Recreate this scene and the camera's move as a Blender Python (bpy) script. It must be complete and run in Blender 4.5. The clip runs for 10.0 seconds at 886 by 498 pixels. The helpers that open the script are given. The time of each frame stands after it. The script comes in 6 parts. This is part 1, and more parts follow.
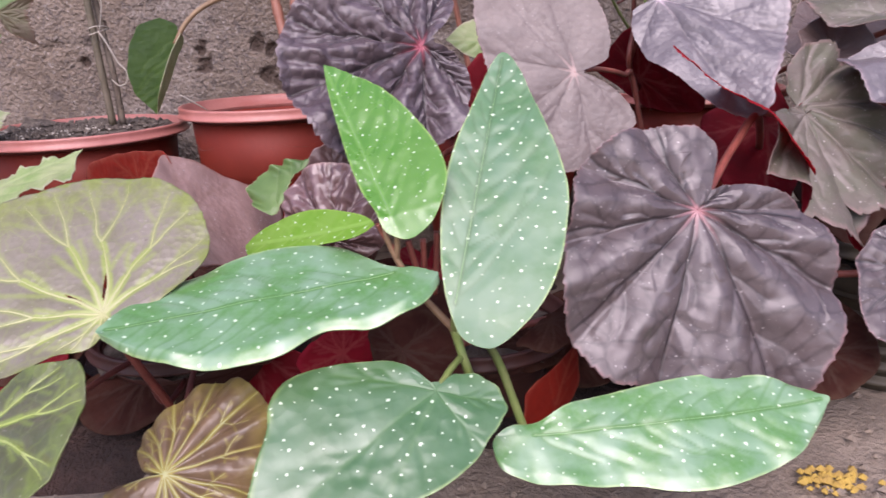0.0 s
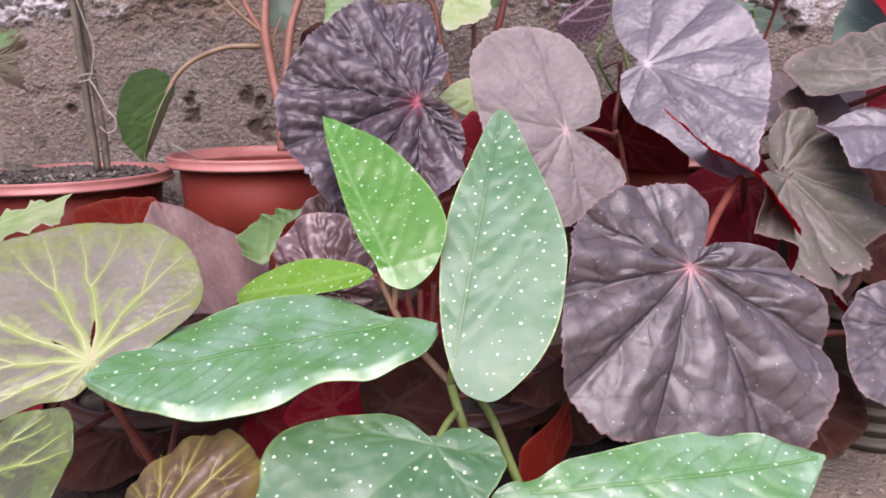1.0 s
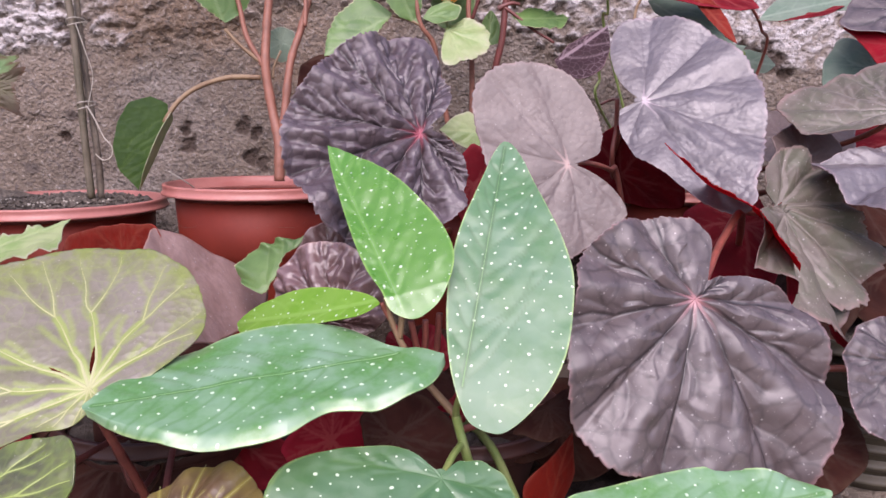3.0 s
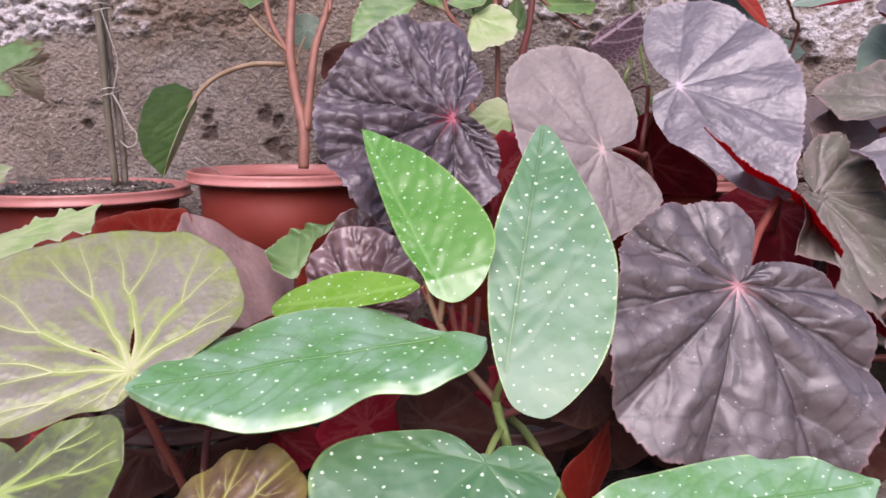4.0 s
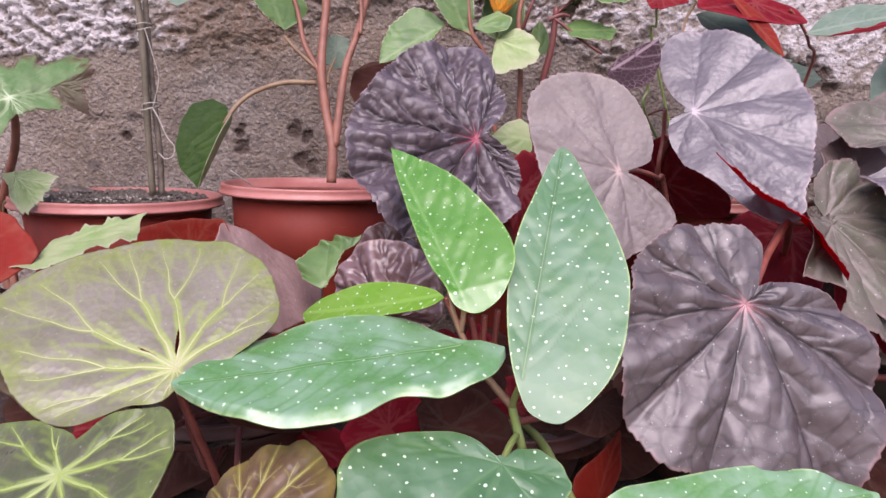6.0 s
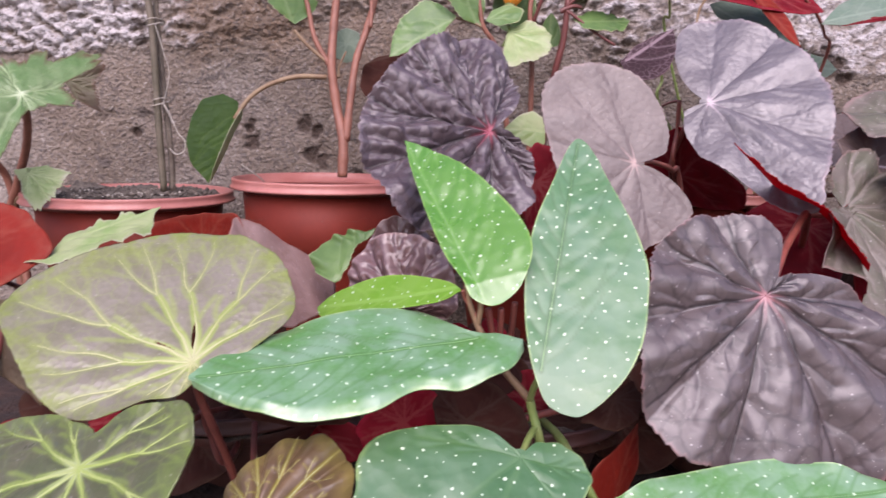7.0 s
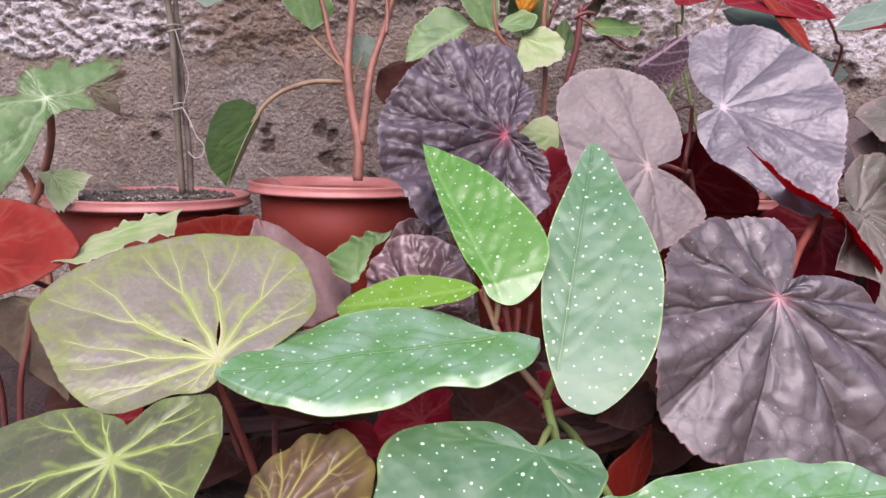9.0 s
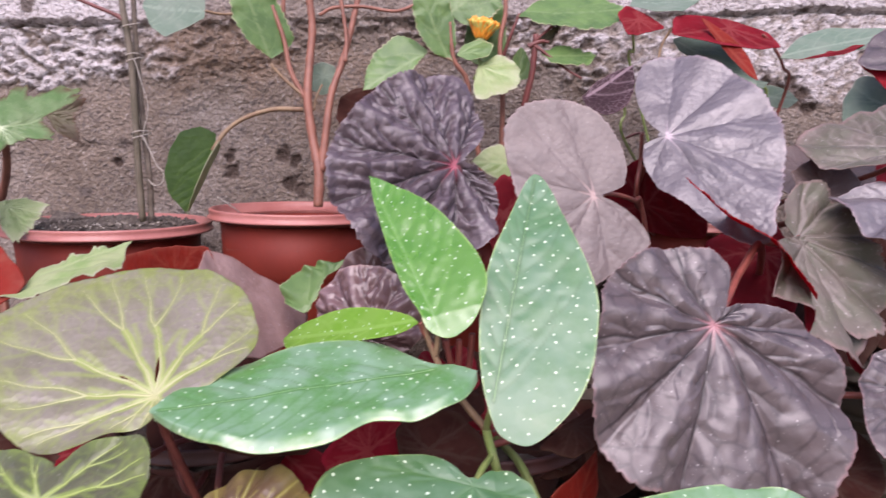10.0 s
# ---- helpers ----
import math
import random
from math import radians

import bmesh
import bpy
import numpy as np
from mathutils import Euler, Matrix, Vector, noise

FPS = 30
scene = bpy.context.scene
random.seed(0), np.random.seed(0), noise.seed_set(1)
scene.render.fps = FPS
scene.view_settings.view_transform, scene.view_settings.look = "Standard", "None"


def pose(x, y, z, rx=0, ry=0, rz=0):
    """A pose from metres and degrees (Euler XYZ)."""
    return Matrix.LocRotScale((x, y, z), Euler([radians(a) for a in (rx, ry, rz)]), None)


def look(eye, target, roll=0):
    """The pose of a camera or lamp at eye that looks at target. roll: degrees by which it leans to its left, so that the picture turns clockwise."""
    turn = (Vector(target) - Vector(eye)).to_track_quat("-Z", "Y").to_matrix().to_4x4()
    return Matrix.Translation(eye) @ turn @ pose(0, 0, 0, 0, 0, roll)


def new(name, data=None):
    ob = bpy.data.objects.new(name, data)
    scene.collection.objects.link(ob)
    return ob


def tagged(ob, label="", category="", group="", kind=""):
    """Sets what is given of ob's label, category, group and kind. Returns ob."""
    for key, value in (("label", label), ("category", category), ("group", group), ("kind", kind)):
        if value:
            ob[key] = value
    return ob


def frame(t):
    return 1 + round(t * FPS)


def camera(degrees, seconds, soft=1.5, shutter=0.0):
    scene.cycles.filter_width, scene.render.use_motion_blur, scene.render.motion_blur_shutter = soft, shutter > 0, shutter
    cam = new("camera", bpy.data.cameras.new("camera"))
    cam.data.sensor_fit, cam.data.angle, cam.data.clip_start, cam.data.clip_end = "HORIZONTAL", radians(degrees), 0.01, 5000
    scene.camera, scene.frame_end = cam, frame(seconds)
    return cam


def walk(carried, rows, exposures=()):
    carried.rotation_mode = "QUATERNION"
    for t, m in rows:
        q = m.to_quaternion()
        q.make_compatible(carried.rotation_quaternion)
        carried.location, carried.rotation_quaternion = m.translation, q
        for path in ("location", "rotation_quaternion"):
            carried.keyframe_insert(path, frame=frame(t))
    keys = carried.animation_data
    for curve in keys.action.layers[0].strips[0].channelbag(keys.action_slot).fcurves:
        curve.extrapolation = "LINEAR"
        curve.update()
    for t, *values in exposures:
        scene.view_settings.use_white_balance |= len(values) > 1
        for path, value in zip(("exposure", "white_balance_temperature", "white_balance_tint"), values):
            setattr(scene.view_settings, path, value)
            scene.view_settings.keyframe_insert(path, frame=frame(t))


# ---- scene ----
cam = camera(67.10, 10.0, soft=1.5, shutter=0.5)
PATH = [
    (0, (0.0081, 0.0070, 0.2863), (-0.0239, 1.9100, -0.3283), -2.26),
    (0.5, (-0.0082, 0.0086, 0.2823), (-0.0511, 1.9266, -0.2831), -1.59),
    (1, (-0.0061, 0.0069, 0.2835), (0.0490, 1.9543, -0.1686), -0.46),
    (1.5, (0.0001, 0.0083, 0.2861), (0.0824, 1.9584, -0.1501), -0.76),
    (2, (-0.0033, 0.0141, 0.2821), (0.1803, 1.9715, -0.0853), 0.69),
    (2.5, (-0.0113, 0.0062, 0.2816), (0.1247, 1.9717, -0.0624), 0.73),
    (4, (-0.0355, 0.0126, 0.2732), (0.0452, 1.9774, -0.0917), 0.67),
    (4.5, (-0.0468, 0.0047, 0.2695), (-0.0070, 1.9706, -0.0962), 1.39),
    (5, (-0.0490, -0.0041, 0.2733), (-0.0339, 1.9657, -0.0725), 1.36),
    (5.5, (-0.0404, -0.0127, 0.2777), (-0.0163, 1.9612, -0.0439), 1.91),
    (6.8, (-0.0391, -0.0073, 0.2771), (-0.0130, 1.9639, -0.0601), 1.04),
    (7, (-0.0448, -0.0081, 0.2748), (-0.0370, 1.9632, -0.0629), 1.31),
    (7.5, (-0.0584, -0.0096, 0.2684), (-0.0928, 1.9589, -0.0839), 1.69),
    (8, (-0.0614, -0.0086, 0.2671), (-0.1036, 1.9582, -0.0938), 1.61),
    (8.5, (-0.0527, -0.0092, 0.2705), (-0.0688, 1.9614, -0.0706), 1.45),
    (9, (-0.0502, -0.0165, 0.2734), (-0.0688, 1.9572, -0.0492), 1.39),
    (9.5, (-0.0462, -0.0231, 0.2786), (-0.0678, 1.9547, -0.0175), 1.31),
    (10, (-0.0252, -0.0209, 0.2851), (0.0040, 1.9596, 0.0087), 1.06),
]
walk(cam, [(t, look(eye, target, roll)) for t, eye, target, roll in PATH], exposures=[(0.0, 0.95, 6600, 29), (10.0, 0.95, 6600, 29)])

# ---- light ----
SUN_HEIGHT, SUN_TURN = 47.0, 184.0
world = bpy.data.worlds.new("sky")
scene.world = world
world.use_nodes = True
wn = world.node_tree
sky = wn.nodes.new("ShaderNodeTexSky")
sky.sky_type, sky.sun_disc = "NISHITA", False
sky.sun_elevation, sky.sun_rotation = radians(SUN_HEIGHT), radians(SUN_TURN)
sky.dust_density, sky.air_density = 1.5, 1.0
wn.links.new(sky.outputs["Color"], wn.nodes["Background"].inputs["Color"])
wn.nodes["Background"].inputs["Strength"].default_value = 0.13
sun = new("sun", bpy.data.lights.new("sun", "SUN"))
sun.data.energy, sun.data.angle, sun.data.color = 2.45, radians(54), (1.0, 0.985, 0.985)
sun.rotation_euler = (radians(90 - SUN_HEIGHT), 0, radians(180 - SUN_TURN))


# ---- materials ----
def nodes_of(name, rough=0.5):
    m = bpy.data.materials.new(name)
    m.use_nodes = True
    t = m.node_tree
    b = t.nodes["Principled BSDF"]
    b.inputs["Roughness"].default_value = rough
    return m, t, b


def mix(t, fac, a, b, kind="MIX"):
    n = t.nodes.new("ShaderNodeMix")
    n.data_type, n.blend_type = "RGBA", kind
    for slot, v in ((0, fac), (6, a), (7, b)):
        if isinstance(v, (int, float)):
            n.inputs[slot].default_value = v
        elif isinstance(v, tuple):
            n.inputs[slot].default_value = (*v, 1)
        else:
            t.links.new(v, n.inputs[slot])
    return n.outputs[2]


def ramp(t, src, lo, hi, a=0.0, b=1.0):
    n = t.nodes.new("ShaderNodeMapRange")
    n.interpolation_type = "SMOOTHSTEP"
    for i, v in enumerate((lo, hi, a, b)):
        n.inputs[i + 1].default_value = v
    t.links.new(src, n.inputs[0])
    return n.outputs[0]


def noise_tex(t, scale, detail=4.0, rough=0.55, coord="Object"):
    c = t.nodes.new("ShaderNodeTexCoord")
    n = t.nodes.new("ShaderNodeTexNoise")
    n.inputs["Scale"].default_value, n.inputs["Detail"].default_value, n.inputs["Roughness"].default_value = scale, detail, rough
    t.links.new(c.outputs[coord], n.inputs["Vector"])
    return n.outputs["Fac"]


def attr(t, name):
    n = t.nodes.new("ShaderNodeAttribute")
    n.attribute_name = name
    return n.outputs["Fac"]


def bump(t, b, src, strength, dist):
    n = t.nodes.new("ShaderNodeBump")
    n.inputs["Strength"].default_value, n.inputs["Distance"].default_value = strength, dist
    t.links.new(src, n.inputs["Height"])
    t.links.new(n.outputs["Normal"], b.inputs["Normal"])


def leaf_mat(name, base, other, rim, vein, rough=0.4, spots=0.0, rim_from=0.8, cell=160.0, through_light=0.12, coat=0.0, specks=0.0, heart=None, spec=0.5, coat_rough=0.22, vary=0.11, relief=(0.35, 0.0012), net=0.0, net_scale=105.0):
    m, t, b = nodes_of(name, rough)
    b.inputs["Specular IOR Level"].default_value = spec
    col = mix(t, ramp(t, noise_tex(t, 38.0, 3.0), 0.35, 0.68), base, other)
    col = mix(t, ramp(t, noise_tex(t, 420.0, 3.0), 0.3, 0.8, 0.0, 0.35), col, other)
    margin = t.nodes.new("ShaderNodeMath")
    margin.operation = "MULTIPLY"
    t.links.new(ramp(t, attr(t, "rim"), rim_from, 1.0), margin.inputs[0])
    t.links.new(ramp(t, noise_tex(t, 110.0, 3.0), 0.36, 0.62, 0.25, 1.0), margin.inputs[1])
    col = mix(t, margin.outputs[0], col, rim)
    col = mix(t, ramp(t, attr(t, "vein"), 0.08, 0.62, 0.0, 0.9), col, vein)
    if net:
        web = t.nodes.new("ShaderNodeTexVoronoi")
        web.voronoi_dimensions, web.feature, web.inputs["Scale"].default_value = "2D", "DISTANCE_TO_EDGE", net_scale
        wc = t.nodes.new("ShaderNodeTexCoord")
        sway = t.nodes.new("ShaderNodeTexNoise")
        sway.inputs["Scale"].default_value = 120.0
        t.links.new(wc.outputs["Object"], sway.inputs["Vector"])
        t.links.new(mix(t, 0.006, wc.outputs["Object"], sway.outputs["Color"], "ADD"), web.inputs["Vector"])
        thread = t.nodes.new("ShaderNodeMath")
        thread.operation = "MULTIPLY"
        t.links.new(ramp(t, web.outputs["Distance"], 0.11, 0.0, 0.0, net), thread.inputs[0])
        t.links.new(ramp(t, attr(t, "rim"), 0.15, 0.8, 0.25, 1.0), thread.inputs[1])
        col = mix(t, thread.outputs[0], col, vein)
    if heart:
        col = mix(t, ramp(t, attr(t, "rim"), 0.075, 0.015, 0.0, 0.8), col, heart)
        ray = t.nodes.new("ShaderNodeMath")
        ray.operation = "MULTIPLY"
        t.links.new(ramp(t, attr(t, "rim"), 0.24, 0.04), ray.inputs[0])
        t.links.new(ramp(t, attr(t, "vein"), 0.25, 0.75, 0.0, 0.5), ray.inputs[1])
        col = mix(t, ray.outputs[0], col, heart)
    # pale specks paint in both dust and the glints of water drops
    if specks:
        col = mix(t, ramp(t, noise_tex(t, 620.0, 2.0), 0.68, 0.74, 0.0, specks * 0.8), col, (0.62, 0.58, 0.56))
        sp = t.nodes.new("ShaderNodeTexVoronoi")
        sp.voronoi_dimensions, sp.inputs["Scale"].default_value = "2D", 170.0
        sc = t.nodes.new("ShaderNodeTexCoord")
        t.links.new(sc.outputs["Object"], sp.inputs["Vector"])
        pick = t.nodes.new("ShaderNodeSeparateColor")
        t.links.new(sp.outputs["Color"], pick.inputs[0])
        both = t.nodes.new("ShaderNodeMath")
        both.operation = "MULTIPLY"
        t.links.new(ramp(t, sp.outputs["Distance"], 0.12, 0.03), both.inputs[0])
        t.links.new(ramp(t, pick.outputs[0], 0.86, 0.90, 0.0, min(1.0, specks * 1.1)), both.inputs[1])
        col = mix(t, both.outputs[0], col, (0.66, 0.62, 0.60))
    if spots:
        c = t.nodes.new("ShaderNodeTexCoord")
        w = t.nodes.new("ShaderNodeTexVoronoi")
        w.voronoi_dimensions, w.inputs["Scale"].default_value, w.inputs["Randomness"].default_value = "2D", spots, 0.85
        shake = t.nodes.new("ShaderNodeTexNoise")
        shake.inputs["Scale"].default_value = 260.0
        t.links.new(c.outputs["Object"], shake.inputs["Vector"])
        t.links.new(mix(t, 0.0022, c.outputs["Object"], shake.outputs["Color"], "ADD"), w.inputs["Vector"])
        size = t.nodes.new("ShaderNodeSeparateColor")
        t.links.new(w.outputs["Color"], size.inputs[0])
        lim = t.nodes.new("ShaderNodeMath")
        lim.operation, lim.inputs[1].default_value, lim.inputs[2].default_value = "MULTIPLY_ADD", 0.080, 0.026
        t.links.new(size.outputs[0], lim.inputs[0])
        d = t.nodes.new("ShaderNodeMath")
        d.operation = "SUBTRACT"
        t.links.new(lim.outputs[0], d.inputs[0])
        t.links.new(w.outputs["Distance"], d.inputs[1])
        col = mix(t, ramp(t, d.outputs[0], -0.025, 0.03, 0.0, 0.9), col, (0.56, 0.69, 0.50))
    t.links.new(col, b.inputs["Base Color"])
    rr = t.nodes.new("ShaderNodeMapRange")
    rr.inputs[1].default_value, rr.inputs[2].default_value = 0.3, 0.7
    rr.inputs[3].default_value, rr.inputs[4].default_value = max(0.12, rough - vary), rough + vary
    t.links.new(noise_tex(t, 45.0, 4.0, 0.6), rr.inputs[0])
    t.links.new(rr.outputs[0], b.inputs["Roughness"])
    b.inputs["Coat Weight"].default_value, b.inputs["Coat Roughness"].default_value = coat, coat_rough
    cells = t.nodes.new("ShaderNodeTexVoronoi")
    cells.inputs["Scale"].default_value = cell
    c2 = t.nodes.new("ShaderNodeTexCoord")
    t.links.new(c2.outputs["Object"], cells.inputs["Vector"])
    bump(t, b, noise_tex(t, cell, 1.6, 0.5) if relief[0] > 0.5 else cells.outputs["Distance"], *relief)
    if through_light:
        tr = t.nodes.new("ShaderNodeBsdfTranslucent")
        t.links.new(col, tr.inputs["Color"])
        ms = t.nodes.new("ShaderNodeMixShader")
        ms.inputs[0].default_value = through_light
        t.links.new(b.outputs[0], ms.inputs[1])
        t.links.new(tr.outputs[0], ms.inputs[2])
        t.links.new(ms.outputs[0], t.nodes["Material Output"].inputs["Surface"])
    return m


def plain_mat(name, base, other, rough=0.5, scale=60.0, fine=500.0, relief=0.3, dist=0.001, coord="Object"):
    m, t, b = nodes_of(name, rough)
    n = noise_tex(t, scale, 5.0, 0.6, coord)
    col = mix(t, ramp(t, n, 0.35, 0.7), base, other)
    f = noise_tex(t, fine, 4.0, 0.6, coord)
    col = mix(t, ramp(t, f, 0.35, 0.75, 0.0, 0.3), col, other)
    t.links.new(col, b.inputs["Base Color"])
    bump(t, b, f, relief, dist)
    return m


SPOT = leaf_mat("spotted_leaf_top", (0.050, 0.155, 0.046), (0.084, 0.188, 0.094), (0.28, 0.42, 0.13), (0.034, 0.115, 0.030), 0.44, 118.0, 0.955, 120.0, 0.15, 0.7, spec=0.5, coat_rough=0.28, vary=0.14)
MIDRIB = leaf_mat("pale_green_midrib", (0.13, 0.27, 0.10), (0.17, 0.30, 0.13), (0.16, 0.3, 0.1), (0.16, 0.3, 0.1), 0.5)
# the paler second green mixes sky sheen into the blade's colour
SPOT_SHEEN = leaf_mat("sheen_pale_spotted_leaf_top", (0.068, 0.215, 0.034), (0.175, 0.310, 0.178), (0.30, 0.44, 0.18), (0.055, 0.180, 0.025), 0.42, 118.0, 0.94, 120.0, 0.15, 1.0, spec=0.8, coat_rough=0.26, vary=0.14)
SPOT_DEEP = leaf_mat("deep_spotted_leaf_top", (0.034, 0.115, 0.026), (0.066, 0.155, 0.062), (0.20, 0.30, 0.10), (0.06, 0.15, 0.045), 0.40, 118.0, 0.955, 120.0, 0.12, 1.0, spec=0.8, coat_rough=0.26, vary=0.14)
SPOT_YOUNG = leaf_mat("young_spotted_leaf_top", (0.058, 0.215, 0.008), (0.085, 0.240, 0.022), (0.24, 0.42, 0.08), (0.11, 0.28, 0.035), 0.34, 128.0, 0.93, 120.0, 0.2, 1.0, 0.35, spec=0.8, coat_rough=0.24, vary=0.16)
SPOT_UNDER = leaf_mat("spotted_leaf_under", (0.13, 0.17, 0.09), (0.20, 0.12, 0.09), (0.2, 0.24, 0.1), (0.2, 0.25, 0.12), 0.5)
OLIVE = leaf_mat("olive_leaf_top", (0.212, 0.183, 0.150), (0.160, 0.146, 0.090), (0.17, 0.20, 0.045), (0.24, 0.30, 0.07), 0.38, 0.0, 0.68, 260.0, 0.15, 0.4, 0.2, (0.42, 0.46, 0.2), spec=0.6, coat_rough=0.34, net=0.22)
OLIVE_GREEN = leaf_mat("olive_green_leaf_top", (0.088, 0.082, 0.042), (0.058, 0.068, 0.022), (0.11, 0.15, 0.03), (0.16, 0.22, 0.04), 0.36, 0.0, 0.66, 240.0, 0.15, 0.35, 0.15, (0.42, 0.46, 0.26), spec=0.5, coat_rough=0.3, net=0.2)
OLIVE_VEIN = leaf_mat("pale_green_vein", (0.34, 0.35, 0.15), (0.40, 0.40, 0.22), (0.36, 0.38, 0.13), (0.38, 0.40, 0.2), 0.5)
GREEN_VEIN = leaf_mat("yellow_green_vein", (0.24, 0.31, 0.07), (0.30, 0.35, 0.14), (0.3, 0.38, 0.1), (0.3, 0.4, 0.1), 0.45)
BROWNOLIVE = leaf_mat("brown_olive_leaf_top", (0.085, 0.062, 0.038), (0.055, 0.036, 0.022), (0.13, 0.09, 0.05), (0.12, 0.10, 0.05), 0.5, 0.0, 0.9, 220.0, 0.06, 0.1, 0.2)
BRONZE = leaf_mat("bronze_leaf_top", (0.165, 0.105, 0.060), (0.105, 0.066, 0.038), (0.20, 0.155, 0.05), (0.30, 0.26, 0.06), 0.36, 0.0, 0.7, 200.0, 0.12, 0.15, 0.1)
# near-black veins and net are real vein lines plus painted crease shade
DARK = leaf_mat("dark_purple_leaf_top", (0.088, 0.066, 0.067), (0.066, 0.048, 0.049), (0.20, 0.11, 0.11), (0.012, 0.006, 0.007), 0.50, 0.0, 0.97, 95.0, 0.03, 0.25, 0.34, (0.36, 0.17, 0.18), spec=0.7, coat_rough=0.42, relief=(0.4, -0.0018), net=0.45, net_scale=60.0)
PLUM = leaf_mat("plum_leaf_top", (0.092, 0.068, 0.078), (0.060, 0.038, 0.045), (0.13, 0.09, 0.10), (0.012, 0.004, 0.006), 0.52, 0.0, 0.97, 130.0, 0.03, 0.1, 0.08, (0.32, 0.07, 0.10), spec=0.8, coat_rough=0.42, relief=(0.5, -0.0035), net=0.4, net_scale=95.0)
TAUPE = leaf_mat("taupe_leaf_top", (0.112, 0.080, 0.073), (0.082, 0.058, 0.054), (0.20, 0.14, 0.13), (0.075, 0.050, 0.046), 0.44, 0.0, 0.96, 240.0, 0.04, 0.15, 0.12, (0.34, 0.23, 0.21), spec=0.5, coat_rough=0.42, relief=(0.25, -0.0012), net=0.3, net_scale=70.0)
SILVER = leaf_mat("silver_mauve_leaf_top", (0.125, 0.108, 0.116), (0.090, 0.075, 0.082), (0.22, 0.16, 0.17), (0.060, 0.048, 0.055), 0.46, 0.0, 0.96, 240.0, 0.03, 0.2, 0.15, (0.40, 0.32, 0.35), spec=0.8, coat_rough=0.40, relief=(0.3, -0.0015), net=0.3, net_scale=60.0)
GREYGREEN = leaf_mat("grey_green_leaf_top", (0.082, 0.082, 0.055), (0.110, 0.090, 0.076), (0.20, 0.13, 0.12), (0.19, 0.165, 0.145), 0.58, 0.0, 0.93, 220.0, 0.05, 0.08, 0.4, spec=0.35)
# brighter, more translucent copy of CRIMSON, standing in for light shining through
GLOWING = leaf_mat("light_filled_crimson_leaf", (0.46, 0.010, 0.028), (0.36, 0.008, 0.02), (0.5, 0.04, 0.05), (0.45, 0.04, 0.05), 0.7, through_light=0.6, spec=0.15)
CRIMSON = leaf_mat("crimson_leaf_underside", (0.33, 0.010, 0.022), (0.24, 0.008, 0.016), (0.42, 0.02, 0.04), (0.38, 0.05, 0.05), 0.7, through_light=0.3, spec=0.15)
# darkened copy of CRIMSON with shade put into its colour
SHADEDRED = leaf_mat("shaded_crimson_leaf_underside", (0.20, 0.006, 0.013), (0.14, 0.005, 0.010), (0.26, 0.02, 0.03), (0.24, 0.04, 0.04), 0.7, through_light=0.3, spec=0.15)
BRICKRED = leaf_mat("brick_red_leaf_underside", (0.20, 0.014, 0.007), (0.145, 0.010, 0.005), (0.20, 0.04, 0.025), (0.21, 0.035, 0.02), 0.6, through_light=0.12, spec=0.15)
REDBROWN = leaf_mat("red_brown_leaf_top", (0.150, 0.088, 0.086), (0.100, 0.052, 0.050), (0.27, 0.17, 0.16), (0.06, 0.024, 0.022), 0.42, 0.0, 0.95, 220.0, 0.06, 0.4, 0.2, spec=0.7, coat_rough=0.34)
BROWNISH = leaf_mat("brown_pink_leaf_top", (0.36, 0.235, 0.215), (0.27, 0.165, 0.150), (0.30, 0.16, 0.13), (0.26, 0.16, 0.14), 0.45, 0.0, 0.95, 200.0, 0.06, 0.1, 0.6)
# brown leaf colour darkened to carry the shade under the plants
SHADEBROWN = leaf_mat("shade_darkened_brown_leaf", (0.058, 0.019, 0.013), (0.032, 0.010, 0.007), (0.06, 0.03, 0.02), (0.06, 0.03, 0.022), 0.8, spec=0.12)
PALEGREEN = leaf_mat("pale_green_leaf", (0.19, 0.29, 0.09), (0.30, 0.35, 0.17), (0.40, 0.38, 0.27), (0.30, 0.37, 0.17), 0.45, 0.0, 0.82, through_light=0.2)
FRESH = leaf_mat("fresh_green_leaf", (0.135, 0.235, 0.070), (0.085, 0.165, 0.050), (0.42, 0.42, 0.24), (0.17, 0.26, 0.10), 0.45, 0.0, 0.93, through_light=0.25)
BLUEGREEN = leaf_mat("blue_green_leaf", (0.115, 0.175, 0.125), (0.165, 0.215, 0.165), (0.24, 0.28, 0.22), (0.2, 0.26, 0.2), 0.60, 0.0, 0.95, through_light=0.15, spec=0.3)
SPOT_LIME = leaf_mat("lime_spotted_leaf_top", (0.125, 0.30, 0.012), (0.16, 0.33, 0.035), (0.24, 0.42, 0.06), (0.2, 0.38, 0.06), 0.42, 128.0, 0.9, 120.0, 0.25, 0.3, spec=0.4)
CURLED = leaf_mat("dry_curled_leaf", (0.105, 0.090, 0.045), (0.070, 0.045, 0.028), (0.10, 0.05, 0.03), (0.12, 0.11, 0.06), 0.6, through_light=0.2)
DEEPGREEN = leaf_mat("deep_green_leaf", (0.028, 0.068, 0.012), (0.042, 0.090, 0.016), (0.07, 0.13, 0.03), (0.08, 0.14, 0.03), 0.45, 0.0, 0.95, through_light=0.25)
STAR = leaf_mat("star_leaf_top", (0.085, 0.170, 0.050), (0.155, 0.235, 0.100), (0.10, 0.050, 0.028), (0.24, 0.32, 0.16), 0.42, 0.0, 0.80, through_light=0.15, specks=0.2, heart=(0.5, 0.58, 0.38))
